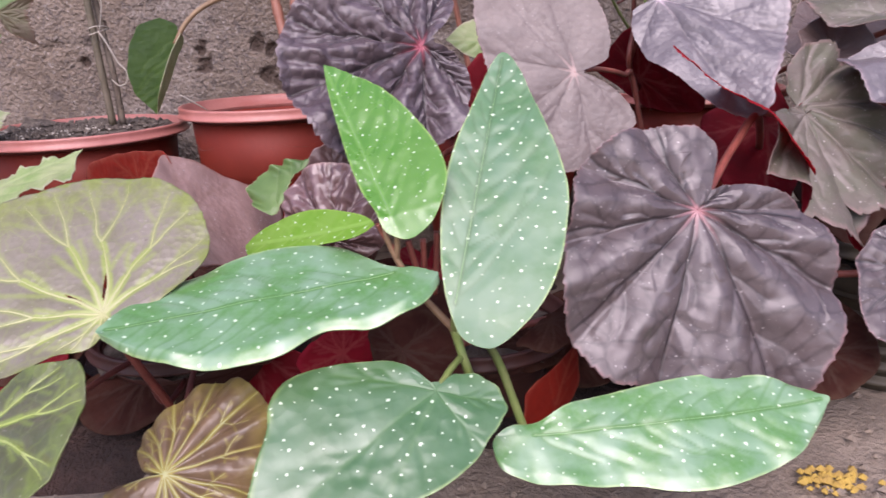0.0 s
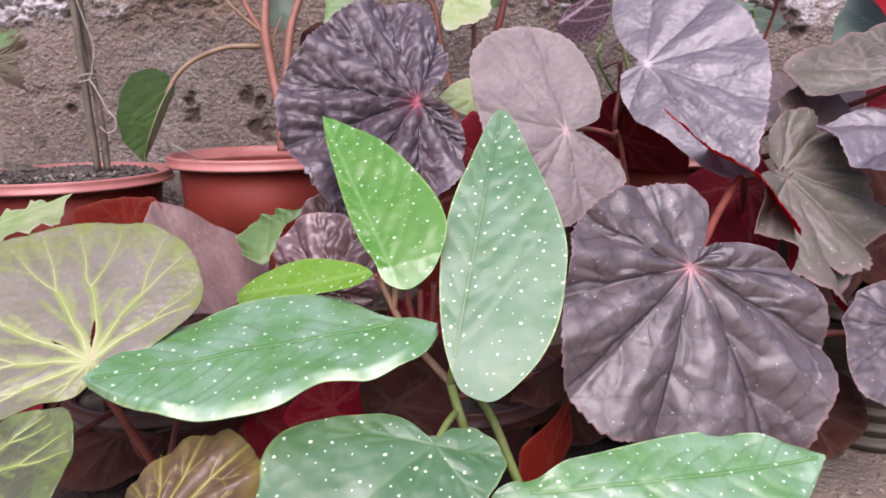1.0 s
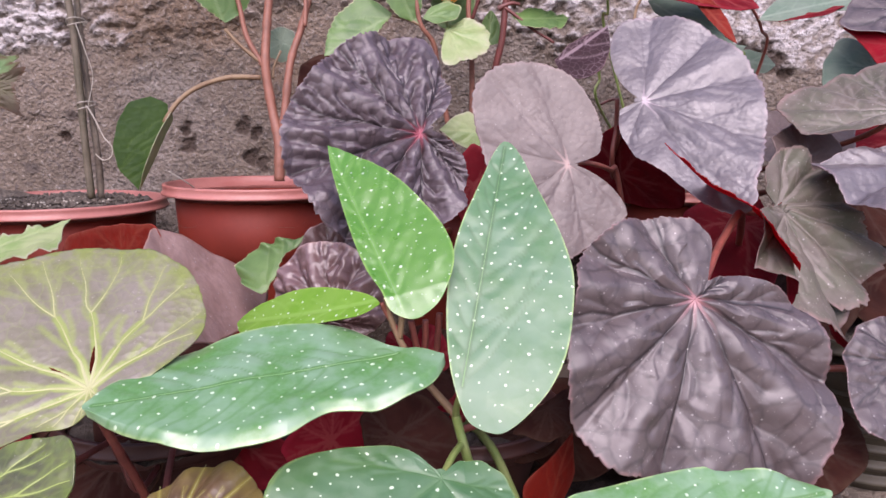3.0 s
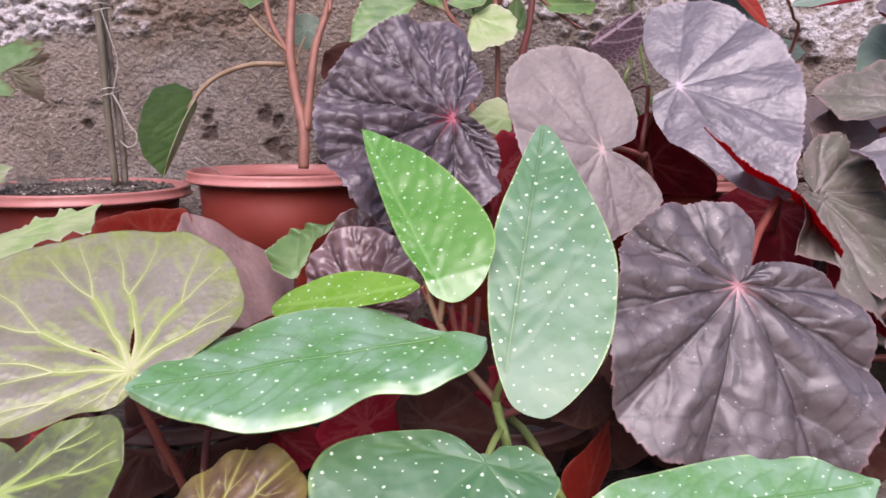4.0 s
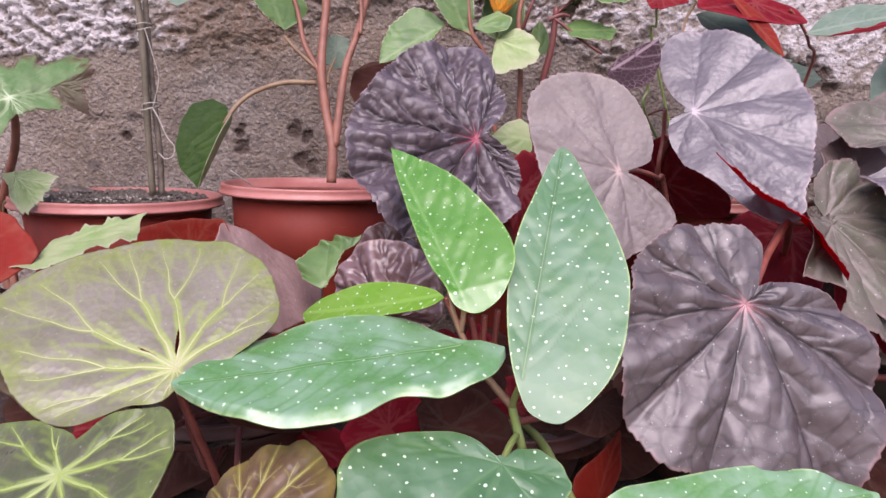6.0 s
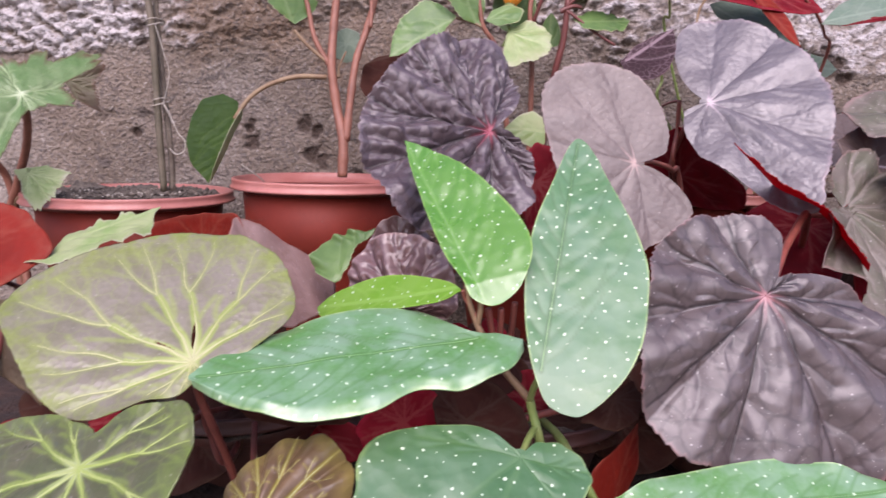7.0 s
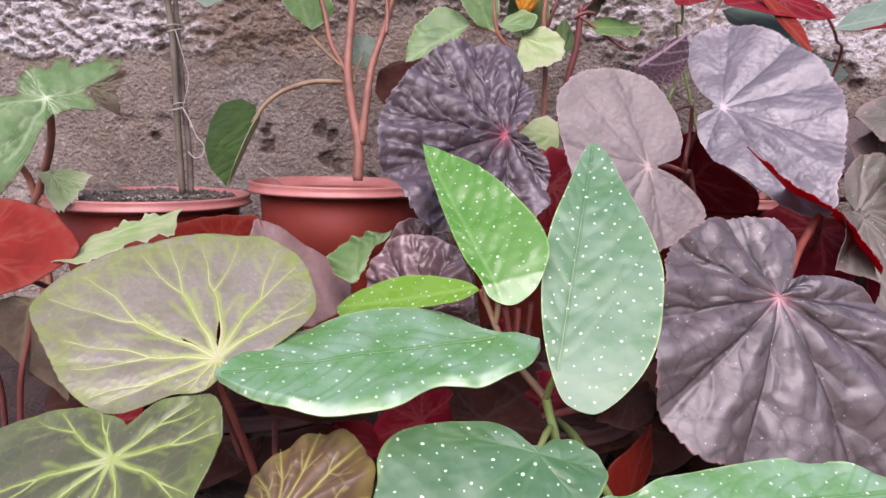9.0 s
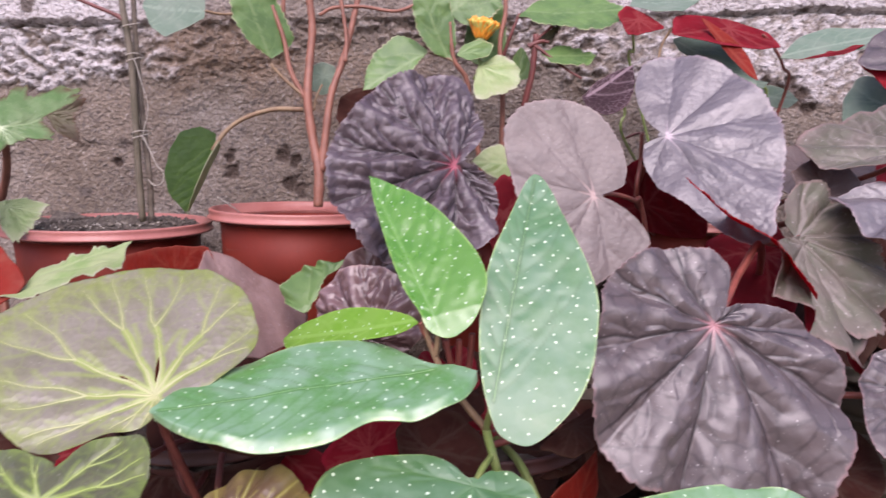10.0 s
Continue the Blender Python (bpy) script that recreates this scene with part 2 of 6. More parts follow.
DOTTED = leaf_mat("dashed_dark_leaf", (0.045, 0.022, 0.027), (0.030, 0.015, 0.018), (0.16, 0.09, 0.10), (0.21, 0.15, 0.165), 0.6, 0.0, 0.95, spec=0.12, net=0.45, net_scale=200.0)
TERRA = plain_mat("terracotta_plastic", (0.175, 0.022, 0.012), (0.12, 0.016, 0.009), 0.55, 14.0, 300.0, 0.08, 0.0006)
TERRA.node_tree.nodes["Principled BSDF"].inputs["Specular IOR Level"].default_value = 0.22
TERRA_RIM = plain_mat("faded_terracotta_rim", (0.38, 0.150, 0.128), (0.29, 0.095, 0.078), 0.42, 18.0, 350.0, 0.1, 0.0006)
GREYPOT = plain_mat("grey_olive_plastic", (0.058, 0.047, 0.030), (0.040, 0.031, 0.021), 0.6, 20.0, 300.0, 0.1, 0.0006)
SHADEBED = plain_mat("shade_dark_bed", (0.022, 0.011, 0.008), (0.050, 0.025, 0.018), 0.9, 40.0, 260.0, 1.0, 0.006)
# terracotta darkened so that pots under the leaves look shaded
SHADEPOT = plain_mat("shade_darkened_terracotta", (0.060, 0.018, 0.013), (0.040, 0.013, 0.010), 0.6, 20.0, 300.0, 0.1, 0.0006)
SOIL = plain_mat("potting_soil", (0.062, 0.047, 0.037), (0.17, 0.14, 0.115), 0.9, 140.0, 800.0, 0.9, 0.003)
CANE = plain_mat("red_brown_cane", (0.25, 0.100, 0.066), (0.17, 0.066, 0.043), 0.55, 60.0, 500.0, 0.25, 0.0008)
TWIG = plain_mat("dark_red_twig", (0.14, 0.035, 0.03), (0.10, 0.03, 0.025), 0.5, 60.0, 500.0, 0.2, 0.0008)
PETIOLE = plain_mat("tan_petiole", (0.22, 0.145, 0.080), (0.15, 0.085, 0.045), 0.55, 80.0, 600.0, 0.3, 0.0006)
PINKSTEM = plain_mat("pink_red_petiole", (0.23, 0.062, 0.045), (0.15, 0.04, 0.03), 0.45, 70.0, 500.0, 0.2, 0.0006)
GREENSTEM = plain_mat("green_stem", (0.16, 0.24, 0.06), (0.22, 0.26, 0.09), 0.45, 60.0, 400.0, 0.2, 0.0006)
BARK = plain_mat("weathered_stake", (0.16, 0.13, 0.10), (0.08, 0.06, 0.045), 0.8, 50.0, 420.0, 0.8, 0.002)
OLDGREEN = plain_mat("old_green_cane", (0.072, 0.060, 0.036), (0.135, 0.108, 0.078), 0.65, 40.0, 400.0, 0.4, 0.001)
STRING = plain_mat("cotton_string", (0.37, 0.335, 0.29), (0.28, 0.25, 0.21), 0.9, 300.0, 1500.0, 0.5, 0.0004)
ORANGE = plain_mat("orange_petal", (0.75, 0.22, 0.02), (0.80, 0.36, 0.04), 0.5, 90.0, 500.0, 0.2, 0.0005)
YELLOWPETAL = plain_mat("yellow_frilled_petal", (0.66, 0.46, 0.06), (0.55, 0.50, 0.14), 0.5, 90.0, 500.0, 0.2, 0.0005)
EARTH = plain_mat("bare_earth", (0.16, 0.125, 0.095), (0.25, 0.20, 0.155), 0.95, 14.0, 220.0, 0.8, 0.006, "Object")
YELLOWBIT = plain_mat("yellow_dry_bits", (0.42, 0.28, 0.05), (0.30, 0.19, 0.05), 0.8, 120.0, 700.0, 0.5, 0.001)


def wall_material():
    m, t, b = nodes_of("grey_cement_render", 0.9)
    big = noise_tex(t, 5.0, 6.0, 0.62)
    stain = attr(t, "stain")
    mid = noise_tex(t, 28.0, 6.0, 0.65)
    grain = noise_tex(t, 190.0, 3.0, 0.6)
    col = mix(t, ramp(t, big, 0.35, 0.68), (0.160, 0.122, 0.095), (0.240, 0.202, 0.174))
    col = mix(t, ramp(t, stain, 0.2, 0.9, 0.0, 0.85), col, (0.15, 0.098, 0.064))
    col = mix(t, ramp(t, mid, 0.46, 0.68, 0.0, 0.85), col, (0.125, 0.094, 0.072))
    col = mix(t, ramp(t, noise_tex(t, 70.0, 5.0, 0.7), 0.56, 0.66, 0.0, 0.85), col, (0.085, 0.068, 0.058))
    col = mix(t, ramp(t, grain, 0.54, 0.72, 0.0, 0.5), col, (0.38, 0.34, 0.31))
    col = mix(t, ramp(t, grain, 0.44, 0.32, 0.0, 0.5), col, (0.12, 0.095, 0.078))
    col = mix(t, ramp(t, attr(t, "crust"), 0.1, 0.9, 0.0, 0.68), col, (0.54, 0.51, 0.52))
    flecks = noise_tex(t, 150.0, 4.0, 0.7)
    col = mix(t, ramp(t, flecks, 0.48, 0.36, 0.0, 0.75), col, (0.10, 0.08, 0.072))
    # dark spots paint the shade of small pits, with no relief under them
    pit = t.nodes.new("ShaderNodeTexVoronoi")
    pit.inputs["Scale"].default_value = 26.0
    c = t.nodes.new("ShaderNodeTexCoord")
    pit_jag = t.nodes.new("ShaderNodeTexNoise")
    pit_jag.inputs["Scale"].default_value = 90.0
    t.links.new(c.outputs["Object"], pit_jag.inputs["Vector"])
    t.links.new(mix(t, 0.022, c.outputs["Object"], pit_jag.outputs["Color"], "ADD"), pit.inputs["Vector"])
    pit_shade = ramp(t, pit.outputs["Distance"], 0.30, 0.16)
    gate = ramp(t, noise_tex(t, 14.0, 3.0), 0.54, 0.62)
    both = t.nodes.new("ShaderNodeMath")
    both.operation = "MULTIPLY"
    t.links.new(pit_shade, both.inputs[0])
    t.links.new(gate, both.inputs[1])
    col = mix(t, both.outputs[0], col, (0.09, 0.07, 0.06))
    # hollows are painted darker too, deepening the shade of their dents
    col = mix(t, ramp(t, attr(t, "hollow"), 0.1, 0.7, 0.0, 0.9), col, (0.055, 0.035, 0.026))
    t.links.new(col, b.inputs["Base Color"])
    streak = t.nodes.new("ShaderNodeMapping")
    streak.inputs["Scale"].default_value = (1.0, 1.0, 1.15)
    sc = t.nodes.new("ShaderNodeTexCoord")
    t.links.new(sc.outputs["Object"], streak.inputs["Vector"])
    rub = t.nodes.new("ShaderNodeTexNoise")
    rub.inputs["Scale"].default_value, rub.inputs["Detail"].default_value, rub.inputs["Roughness"].default_value = 210.0, 3.0, 0.55
    t.links.new(streak.outputs["Vector"], rub.inputs["Vector"])
    add = t.nodes.new("ShaderNodeMath")
    add.operation = "ADD"
    t.links.new(grain, add.inputs[0])
    bead = t.nodes.new("ShaderNodeTexVoronoi")
    bead.inputs["Scale"].default_value = 230.0
    t.links.new(sc.outputs["Object"], bead.inputs["Vector"])
    sand = t.nodes.new("ShaderNodeMath")
    sand.operation, sand.inputs[1].default_value = "MULTIPLY_ADD", -0.45
    t.links.new(bead.outputs["Distance"], sand.inputs[0])
    t.links.new(rub.outputs["Fac"], sand.inputs[2])
    t.links.new(sand.outputs[0], add.inputs[1])
    bump(t, b, add.outputs[0], 0.8, 0.0045)
    return m


WALL = wall_material()


# ---- building helpers ----
def mesh_of(name, verts, faces, smooth=True):
    me = bpy.data.meshes.new(name)
    me.from_pydata([tuple(v) for v in verts], [], faces)
    me.validate()
    if smooth:
        me.polygons.foreach_set("use_smooth", [True] * len(me.polygons))
    return me


def part(name, me, material, parent=None, label=""):
    for mt in material if isinstance(material, (list, tuple)) else (material,):
        me.materials.append(mt)
    ob = new(name, me)
    if parent is not None:
        ob.parent = parent
    return tagged(ob, label)


def plant(name, base, label):
    e = new(name)
    e.location = base
    e.empty_display_size = 0.02
    return tagged(e, label, "plant", "potted begonias")


def under(ob, parent, m=None):
    """Hangs ob under a thing at the world pose m."""
    ob.parent = parent
    root = parent
    ob.matrix_parent_inverse = Matrix.Translation(-Vector(root.location)) if root.type == "EMPTY" else Matrix.Identity(4)
    ob.matrix_basis = m if m is not None else Matrix.Identity(4)
    return ob


def smooth_path(points, n=8):
    p = [Vector(q) for q in points]
    p = [2 * p[0] - p[1]] + p + [2 * p[-1] - p[-2]]
    out = []
    for i in range(1, len(p) - 2):
        a, b, c, d = p[i - 1:i + 3]
        for k in range(n):
            s = k / n
            out.append(0.5 * (2 * b + (c - a) * s + (2 * a - 5 * b + 4 * c - d) * s * s + (3 * b - a - 3 * c + d) * s ** 3))
    out.append(p[-2])
    return out


def tube_mesh(name, points, r0, r1, sides=10, n=8, knots=0.0, ends=True):
    path = smooth_path(points, n)
    verts, faces = [], []
    side = Vector((1, 0, 0))
    for i, c in enumerate(path):
        d = (path[min(i + 1, len(path) - 1)] - path[max(i - 1, 0)]).normalized()
        side = (side - d * side.dot(d))
        side = side.normalized() if side.length > 1e-4 else d.orthogonal().normalized()
        up = d.cross(side)
        f = i / (len(path) - 1)
        r = (r0 + (r1 - r0) * f) * (1 + knots * max(0.0, math.sin(i * 0.9)) ** 8 + 0.06 * noise.noise(c * 90))
        for k in range(sides):
            a = 2 * math.pi * k / sides
            verts.append(c + side * math.cos(a) * r + up * math.sin(a) * r)
    for i in range(len(path) - 1):
        for k in range(sides):
            a, b = i * sides + k, i * sides + (k + 1) % sides
            faces.append((a, b, b + sides, a + sides))
    if ends:
        faces.append(tuple(range(sides))[::-1])
        faces.append(tuple(range((len(path) - 1) * sides, len(path) * sides)))
    return mesh_of(name, verts, faces)


def tube(name, points, r0, r1, material, parent, label="", **kw):
    ob = part(name, tube_mesh(name, points, r0, r1, **kw), material, None, label)
    return under(ob, parent)


def cyclic(values, x):
    """Smooth closed curve through evenly spaced values, x in turns of 0 to 1."""
    v = np.array(values, float)
    n = len(v)
    f = (np.asarray(x) % 1.0) * n
    i = np.floor(f).astype(int)
    s = f - i
    a, b, c, d = v[(i - 1) % n], v[i % n], v[(i + 1) % n], v[(i + 2) % n]
    return 0.5 * (2 * b + (c - a) * s + (2 * a - 5 * b + 4 * c - d) * s ** 2 + (3 * b - a - 3 * c + d) * s ** 3)


def rows_curve(values, f):
    """Smooth open curve through values, f from 0 to 1."""
    v = np.array(values, float)
    v = np.concatenate(([2 * v[0] - v[1]], v, [2 * v[-1] - v[-2]]))
    n = len(values) - 1
    g = np.clip(np.asarray(f), 0, 1) * n
    i = np.minimum(np.floor(g).astype(int), n - 1)
    s = g - i
    a, b, c, d = v[i], v[i + 1], v[i + 2], v[i + 3]
    return 0.5 * (2 * b + (c - a) * s + (2 * a - 5 * b + 4 * c - d) * s ** 2 + (3 * b - a - 3 * c + d) * s ** 3)


def pose_of(at, tip, face):
    z = Vector(face).normalized()
    x = Vector(tip)
    x = (x - z * x.dot(z)).normalized()
    y = z.cross(x)
    m = Matrix((x, y, z)).transposed().to_4x4()
    m.translation = Vector(at)
    return m


def slab(name, top, cols, rows, closed, rim, vein, thick, gone=None):
    """A blade of two skins, upper (slot 0) and lower (slot 1), from a grid of points."""
    n = len(top)
    low = [(x, y, z - thick) for x, y, z in top]
    up, dn = [], []
    wrap = cols if closed else cols - 1
    for r in range(rows - 1):
        for c in range(wrap):
            a, b = r * cols + c, r * cols + (c + 1) % cols
            q = (a, a + cols, b + cols, b)
            if gone is not None and gone[a]:
                continue
            up.append(q)
            dn.append(tuple(n + k for k in reversed(q)))
    edge = []
    if closed:
        loop = [(rows - 1) * cols + c for c in range(cols)]
    else:
        loop = [c for c in range(cols)] + [r * cols + cols - 1 for r in range(1, rows)] + [(rows - 1) * cols + c for c in range(cols - 2, -1, -1)] + [r * cols for r in range(rows - 2, 0, -1)]
        loop.reverse()
    for i, a in enumerate(loop):
        b = loop[(i + 1) % len(loop)]
        edge.append((b, a, n + a, n + b))
    me = bpy.data.meshes.new(name)
    me.from_pydata(top + low, [], up + dn + edge)
    me.polygons.foreach_set("material_index", [0] * len(up) + [1] * len(dn) + [0] * len(edge))
    me.polygons.foreach_set("use_smooth", [True] * len(me.polygons))
    for key, val in (("rim", rim), ("vein", vein)):
        at = me.attributes.new(key, "FLOAT", "POINT")
        at.data.foreach_set("value", list(val) + list(val))
    me.update()
    return me


def ribbon(verts, faces, line, w0, w1, height):
    """Adds a slightly raised, tapering vein along a line of points on a blade."""
    start = len(verts)
    for i, p in enumerate(line):
        d = Vector(line[min(i + 1, len(line) - 1)]) - Vector(line[max(i - 1, 0)])
        s = Vector((-d.y, d.x, 0))
        s = s.normalized() if s.length > 1e-9 else Vector((0, 1, 0))
        w = w0 + (w1 - w0) * i / (len(line) - 1)
        p = Vector(p)
        verts += [p - s * w + Vector((0, 0, -0.0002)), p + Vector((0, 0, height * (0.4 + 0.6 * w / w0))), p + s * w + Vector((0, 0, -0.0002))]
    for i in range(len(line) - 1):
        a = start + 3 * i
        faces += [(a, a + 3, a + 4, a + 1), (a + 1, a + 4, a + 5, a + 2)]


def bow(x, y, a, length, curl, n=5):
    """A curved line of points from (x, y) that sets out at the angle a."""
    return [(x + length * s * math.cos(a + curl * s), y + length * s * math.sin(a + curl * s)) for s in np.linspace(0, 1, n)]


def far_off(px, py, lines):
    """For many points: the distance to the nearest of the veins, and that vein's weight."""
    best, kind = np.full(len(px), 1.0), np.zeros(len(px))
    for line, weight in lines:
        for (ax, ay), (bx, by) in zip(line, line[1:]):
            dx, dy = bx - ax, by - ay
            s = np.clip(((px - ax) * dx + (py - ay) * dy) / max(dx * dx + dy * dy, 1e-12), 0, 1)
            d = np.hypot(px - ax - s * dx, py - ay - s * dy)
            near = d < best
            best, kind = np.where(near, d, best), np.where(near, weight, kind)
    return best, kind


def grain(px, py, scale, seed):
    return np.array([noise.noise(Vector((x * scale, y * scale, seed))) for x, y in zip(px, py)])


def venation(ob, lines, height, vein_mat, vein_w, parts_of=1.0):
    verts, faces = [], []
    for line, weight in lines:
        if weight < 0.45 * parts_of:
            continue
        x = np.array([q[0] for q in line])
        y = np.array([q[1] for q in line])
        s = np.linspace(0, len(line) - 1, 3 * len(line))
        x, y = np.interp(s, range(len(line)), x), np.interp(s, range(len(line)), y)
        z = height(x, y) + 0.0001
        ribbon(verts, faces, list(zip(x, y, z)), vein_w * weight, vein_w * weight * 0.25, vein_w * 0.5 * weight)
    v = part("venation", mesh_of("venation", verts, faces), vein_mat)
    v.parent = ob


def round_leaf(parent, top, below, at, tip, face, radii, label="", cup=0.0, puck=0.06, veins=8, tooth=0.012, teeth=60, wave=0.0, quilt=1.0, vein_mat=None, vein_w=0.0009, fork=0.0, seed=1, fine=1, thick=0.0006, name="leaf", droop=0.0, forks=(0.26, 0.46, 0.66), soft=0.004, lean=0.0, slits=(), pleat=0.3, wander=0.004, twigs=False, blister=1.0, vein_line=0.0015, bank=0.0, bank_off=0.0, fold_from=0.45, split=False, calm=None):
    rng = random.Random(seed)
    nc, nr = 120 * fine, 26 * fine
    R = np.array(radii) / 1000.0
    size = R.max()
    th = np.linspace(-math.pi, math.pi, nc, endpoint=False)
    turn = lambda a: (np.asarray(a) + math.pi) / (2 * math.pi)
    edge_of = lambda a: np.maximum(cyclic(R, turn(a)), 0.002)
    ragged = np.array([noise.noise(Vector((math.cos(a) * 3.1 + seed, math.sin(a) * 3.1, seed * 0.7))) for a in th])
    jags = np.array([noise.noise(Vector((math.cos(a) * 14, math.sin(a) * 14, seed))) for a in th])
    saw = (turn(th) * teeth + 0.8 * jags) % 1.0
    r_edge = edge_of(th) * (1 + tooth * (saw - 0.5) * (0.7 + 0.6 * jags) + 0.6 * tooth * ragged)
    spread = math.radians(152)
    va = [-spread + 2 * spread * (i + 0.5 + rng.uniform(-0.16, 0.16)) / veins + lean for i in range(veins)]
    half = spread / veins
    lines = []
    for a in va:
        re = float(edge_of(a))
        curl = rng.uniform(-0.12, 0.12)
        if split:
            half_way = rng.uniform(0.42, 0.58)
            lines.append((bow(0, 0, a, re * half_way, curl, 7), 1.0))
            x0, y0 = lines[-1][0][-1]
            for side in (-1, 1):
                a0 = a + curl + side * rng.uniform(0.22, 0.36)
                arm = [q for q in bow(x0, y0, a0, re * (0.96 - half_way) * 1.1, -side * 0.12, 9) if math.hypot(*q) < 0.95 * float(edge_of(math.atan2(q[1], q[0])))]
                if len(arm) > 2:
                    lines.append((arm, 0.55))
                for k, way in ((3, side), (4, -side), (6, side)):
                    if k < len(arm):
                        x2, y2 = arm[k]
                        small = [q for q in bow(x2, y2, a0 + way * rng.uniform(0.45, 0.7), re * rng.uniform(0.14, 0.24), -way * 0.15, 6) if math.hypot(*q) < 0.95 * float(edge_of(math.atan2(q[1], q[0])))]
                        if len(small) > 2:
                            lines.append((small, 0.32))
            for side in (-1, 1):
                f = half_way * rng.uniform(0.5, 0.75)
                x0, y0 = re * f * math.cos(a + curl * f), re * f * math.sin(a + curl * f)
                lines.append((bow(x0, y0, a + side * rng.uniform(0.5, 0.65), re * rng.uniform(0.16, 0.24), -side * 0.2, 6), 0.34))
            continue
        lines.append((bow(0, 0, a, re * 0.97, curl, 7), 1.0))
        for f0 in forks:
            for side in (-1, 1):
                f = f0 + rng.uniform(-0.07, 0.07)
                x0, y0 = re * f * math.cos(a + curl * f), re * f * math.sin(a + curl * f)
                reach = min(re * (0.97 - f) * 1.1, max(0.010, f * re * math.tan(half) * 2.0)) * rng.uniform(0.8, 1.05)
                a0 = a + side * rng.uniform(0.48, 0.70)
                twig = bow(x0, y0, a0, reach, -side * 0.10, 7)
                twig = [q for q in twig if math.hypot(*q) < 0.95 * float(edge_of(math.atan2(q[1], q[0])))]
                if len(twig) > 2:
                    lines.append((twig, 0.5))
                if twigs and len(twig) > 4:
                    for k, turn_off in ((2, 0.8), (4, -0.75)):
                        x2, y2 = twig[k]
                        small = bow(x2, y2, a0 + side * turn_off, reach * 0.42 * rng.uniform(0.7, 1.1), 0.2 * side, 5)
                        small = [q for q in small if math.hypot(*q) < 0.95 * float(edge_of(math.atan2(q[1], q[0])))]
                        if len(small) > 2:
                            lines.append((small, 0.3))
    drift = lambda x, y: (x + wander * min(1.0, math.hypot(x, y) / 0.02) * noise.noise(Vector((x * 42, y * 42, seed + 5.0))), y + wander * min(1.0, math.hypot(x, y) / 0.02) * noise.noise(Vector((x * 42, y * 42, seed + 9.0))))
    lines = [([drift(*q) for q in line], weight) for line, weight in lines]
    folds = [q for q in lines if q[1] > fold_from]
    lean_to = pose_of(at, tip, face).to_3x3().transposed() @ Vector((-0.85, 0.0, 0.5))
    turn_to = pose_of(at, tip, face).to_3x3().transposed() @ Vector((0.62, 0.0, 0.78))

    def height(x, y):
        x, y = np.asarray(x, float), np.asarray(y, float)
        rho_m, a = np.hypot(x, y), np.arctan2(y, x)
        rho = np.minimum(rho_m / edge_of(a), 1.15)
        d, kind = far_off(x, y, folds)
        h = cup * size * rho ** 2 + puck * quilt * 0.016 * (1 - np.exp(-d / soft)) * np.minimum(1, 0.25 + rho * 2) * np.where(kind > 0.9, 1.0, 0.8)
        if calm:
            near_to = np.exp(-(((np.degrees(a) - calm[0] + 180) % 360 - 180) / calm[1]) ** 2)
            h *= calm[2] + (1 - calm[2]) * near_to
        away = np.maximum(0.0, x * lean_to.x + y * lean_to.y)
        h -= bank * away ** 2 / size + bank_off * np.maximum(0.0, x * turn_to.x + y * turn_to.y) ** 2 / size
        off = np.min([np.abs((v - a + math.pi) % (2 * math.pi) - math.pi) for v in va], axis=0) / half
        h += pleat * puck * rho_m * (np.sin(np.minimum(off, 1) * math.pi / 2) - 0.5)
        h += puck * size * 0.10 * grain(x, y, 50, seed) + blister * puck * 0.003 * grain(x, y, 150, seed)
        h += wave * size * rho ** 3 * np.sin(a * 7 + seed) - droop * size * (np.maximum(x, 0) / size) ** 2
        return h

    rho = np.array([(i / (nr - 1)) ** 0.85 if i else 0.004 for i in range(nr)])
    px, py = (rho[:, None] * (r_edge * np.cos(th))[None]).ravel(), (rho[:, None] * (r_edge * np.sin(th))[None]).ravel()
    pz = height(px, py)
    d, kind = far_off(px, py, lines)
    fade = 1 - 0.45 * np.repeat(rho, nc)
    vein = np.exp(-(d / vein_line) ** 2) * np.maximum(kind, 0.5) * fade
    rim = np.repeat(rho, nc)
    gone = None
    for turn_deg, wide, r0, r1 in slits:
        a = np.degrees(np.arctan2(py, px))
        f = (rim - r0) / (r1 - r0)
        cut = (f > 0) & (f < 1) & (np.abs((a - turn_deg + 180) % 360 - 180) < wide * (1 - f) ** 0.7 * np.minimum(1, 6 * f + 0.3))
        gone = cut if gone is None else gone | cut
    me = slab(name, list(zip(px.tolist(), py.tolist(), pz.tolist())), nc, nr, True, rim.tolist(), vein.tolist(), thick, gone)
    ob = under(part(name, me, (top, below), None, label), parent, pose_of(at, tip, face))
    if vein_mat:
        venation(ob, lines if fork else [q for q in lines if q[1] > 0.9], height, vein_mat, vein_w)
    return ob


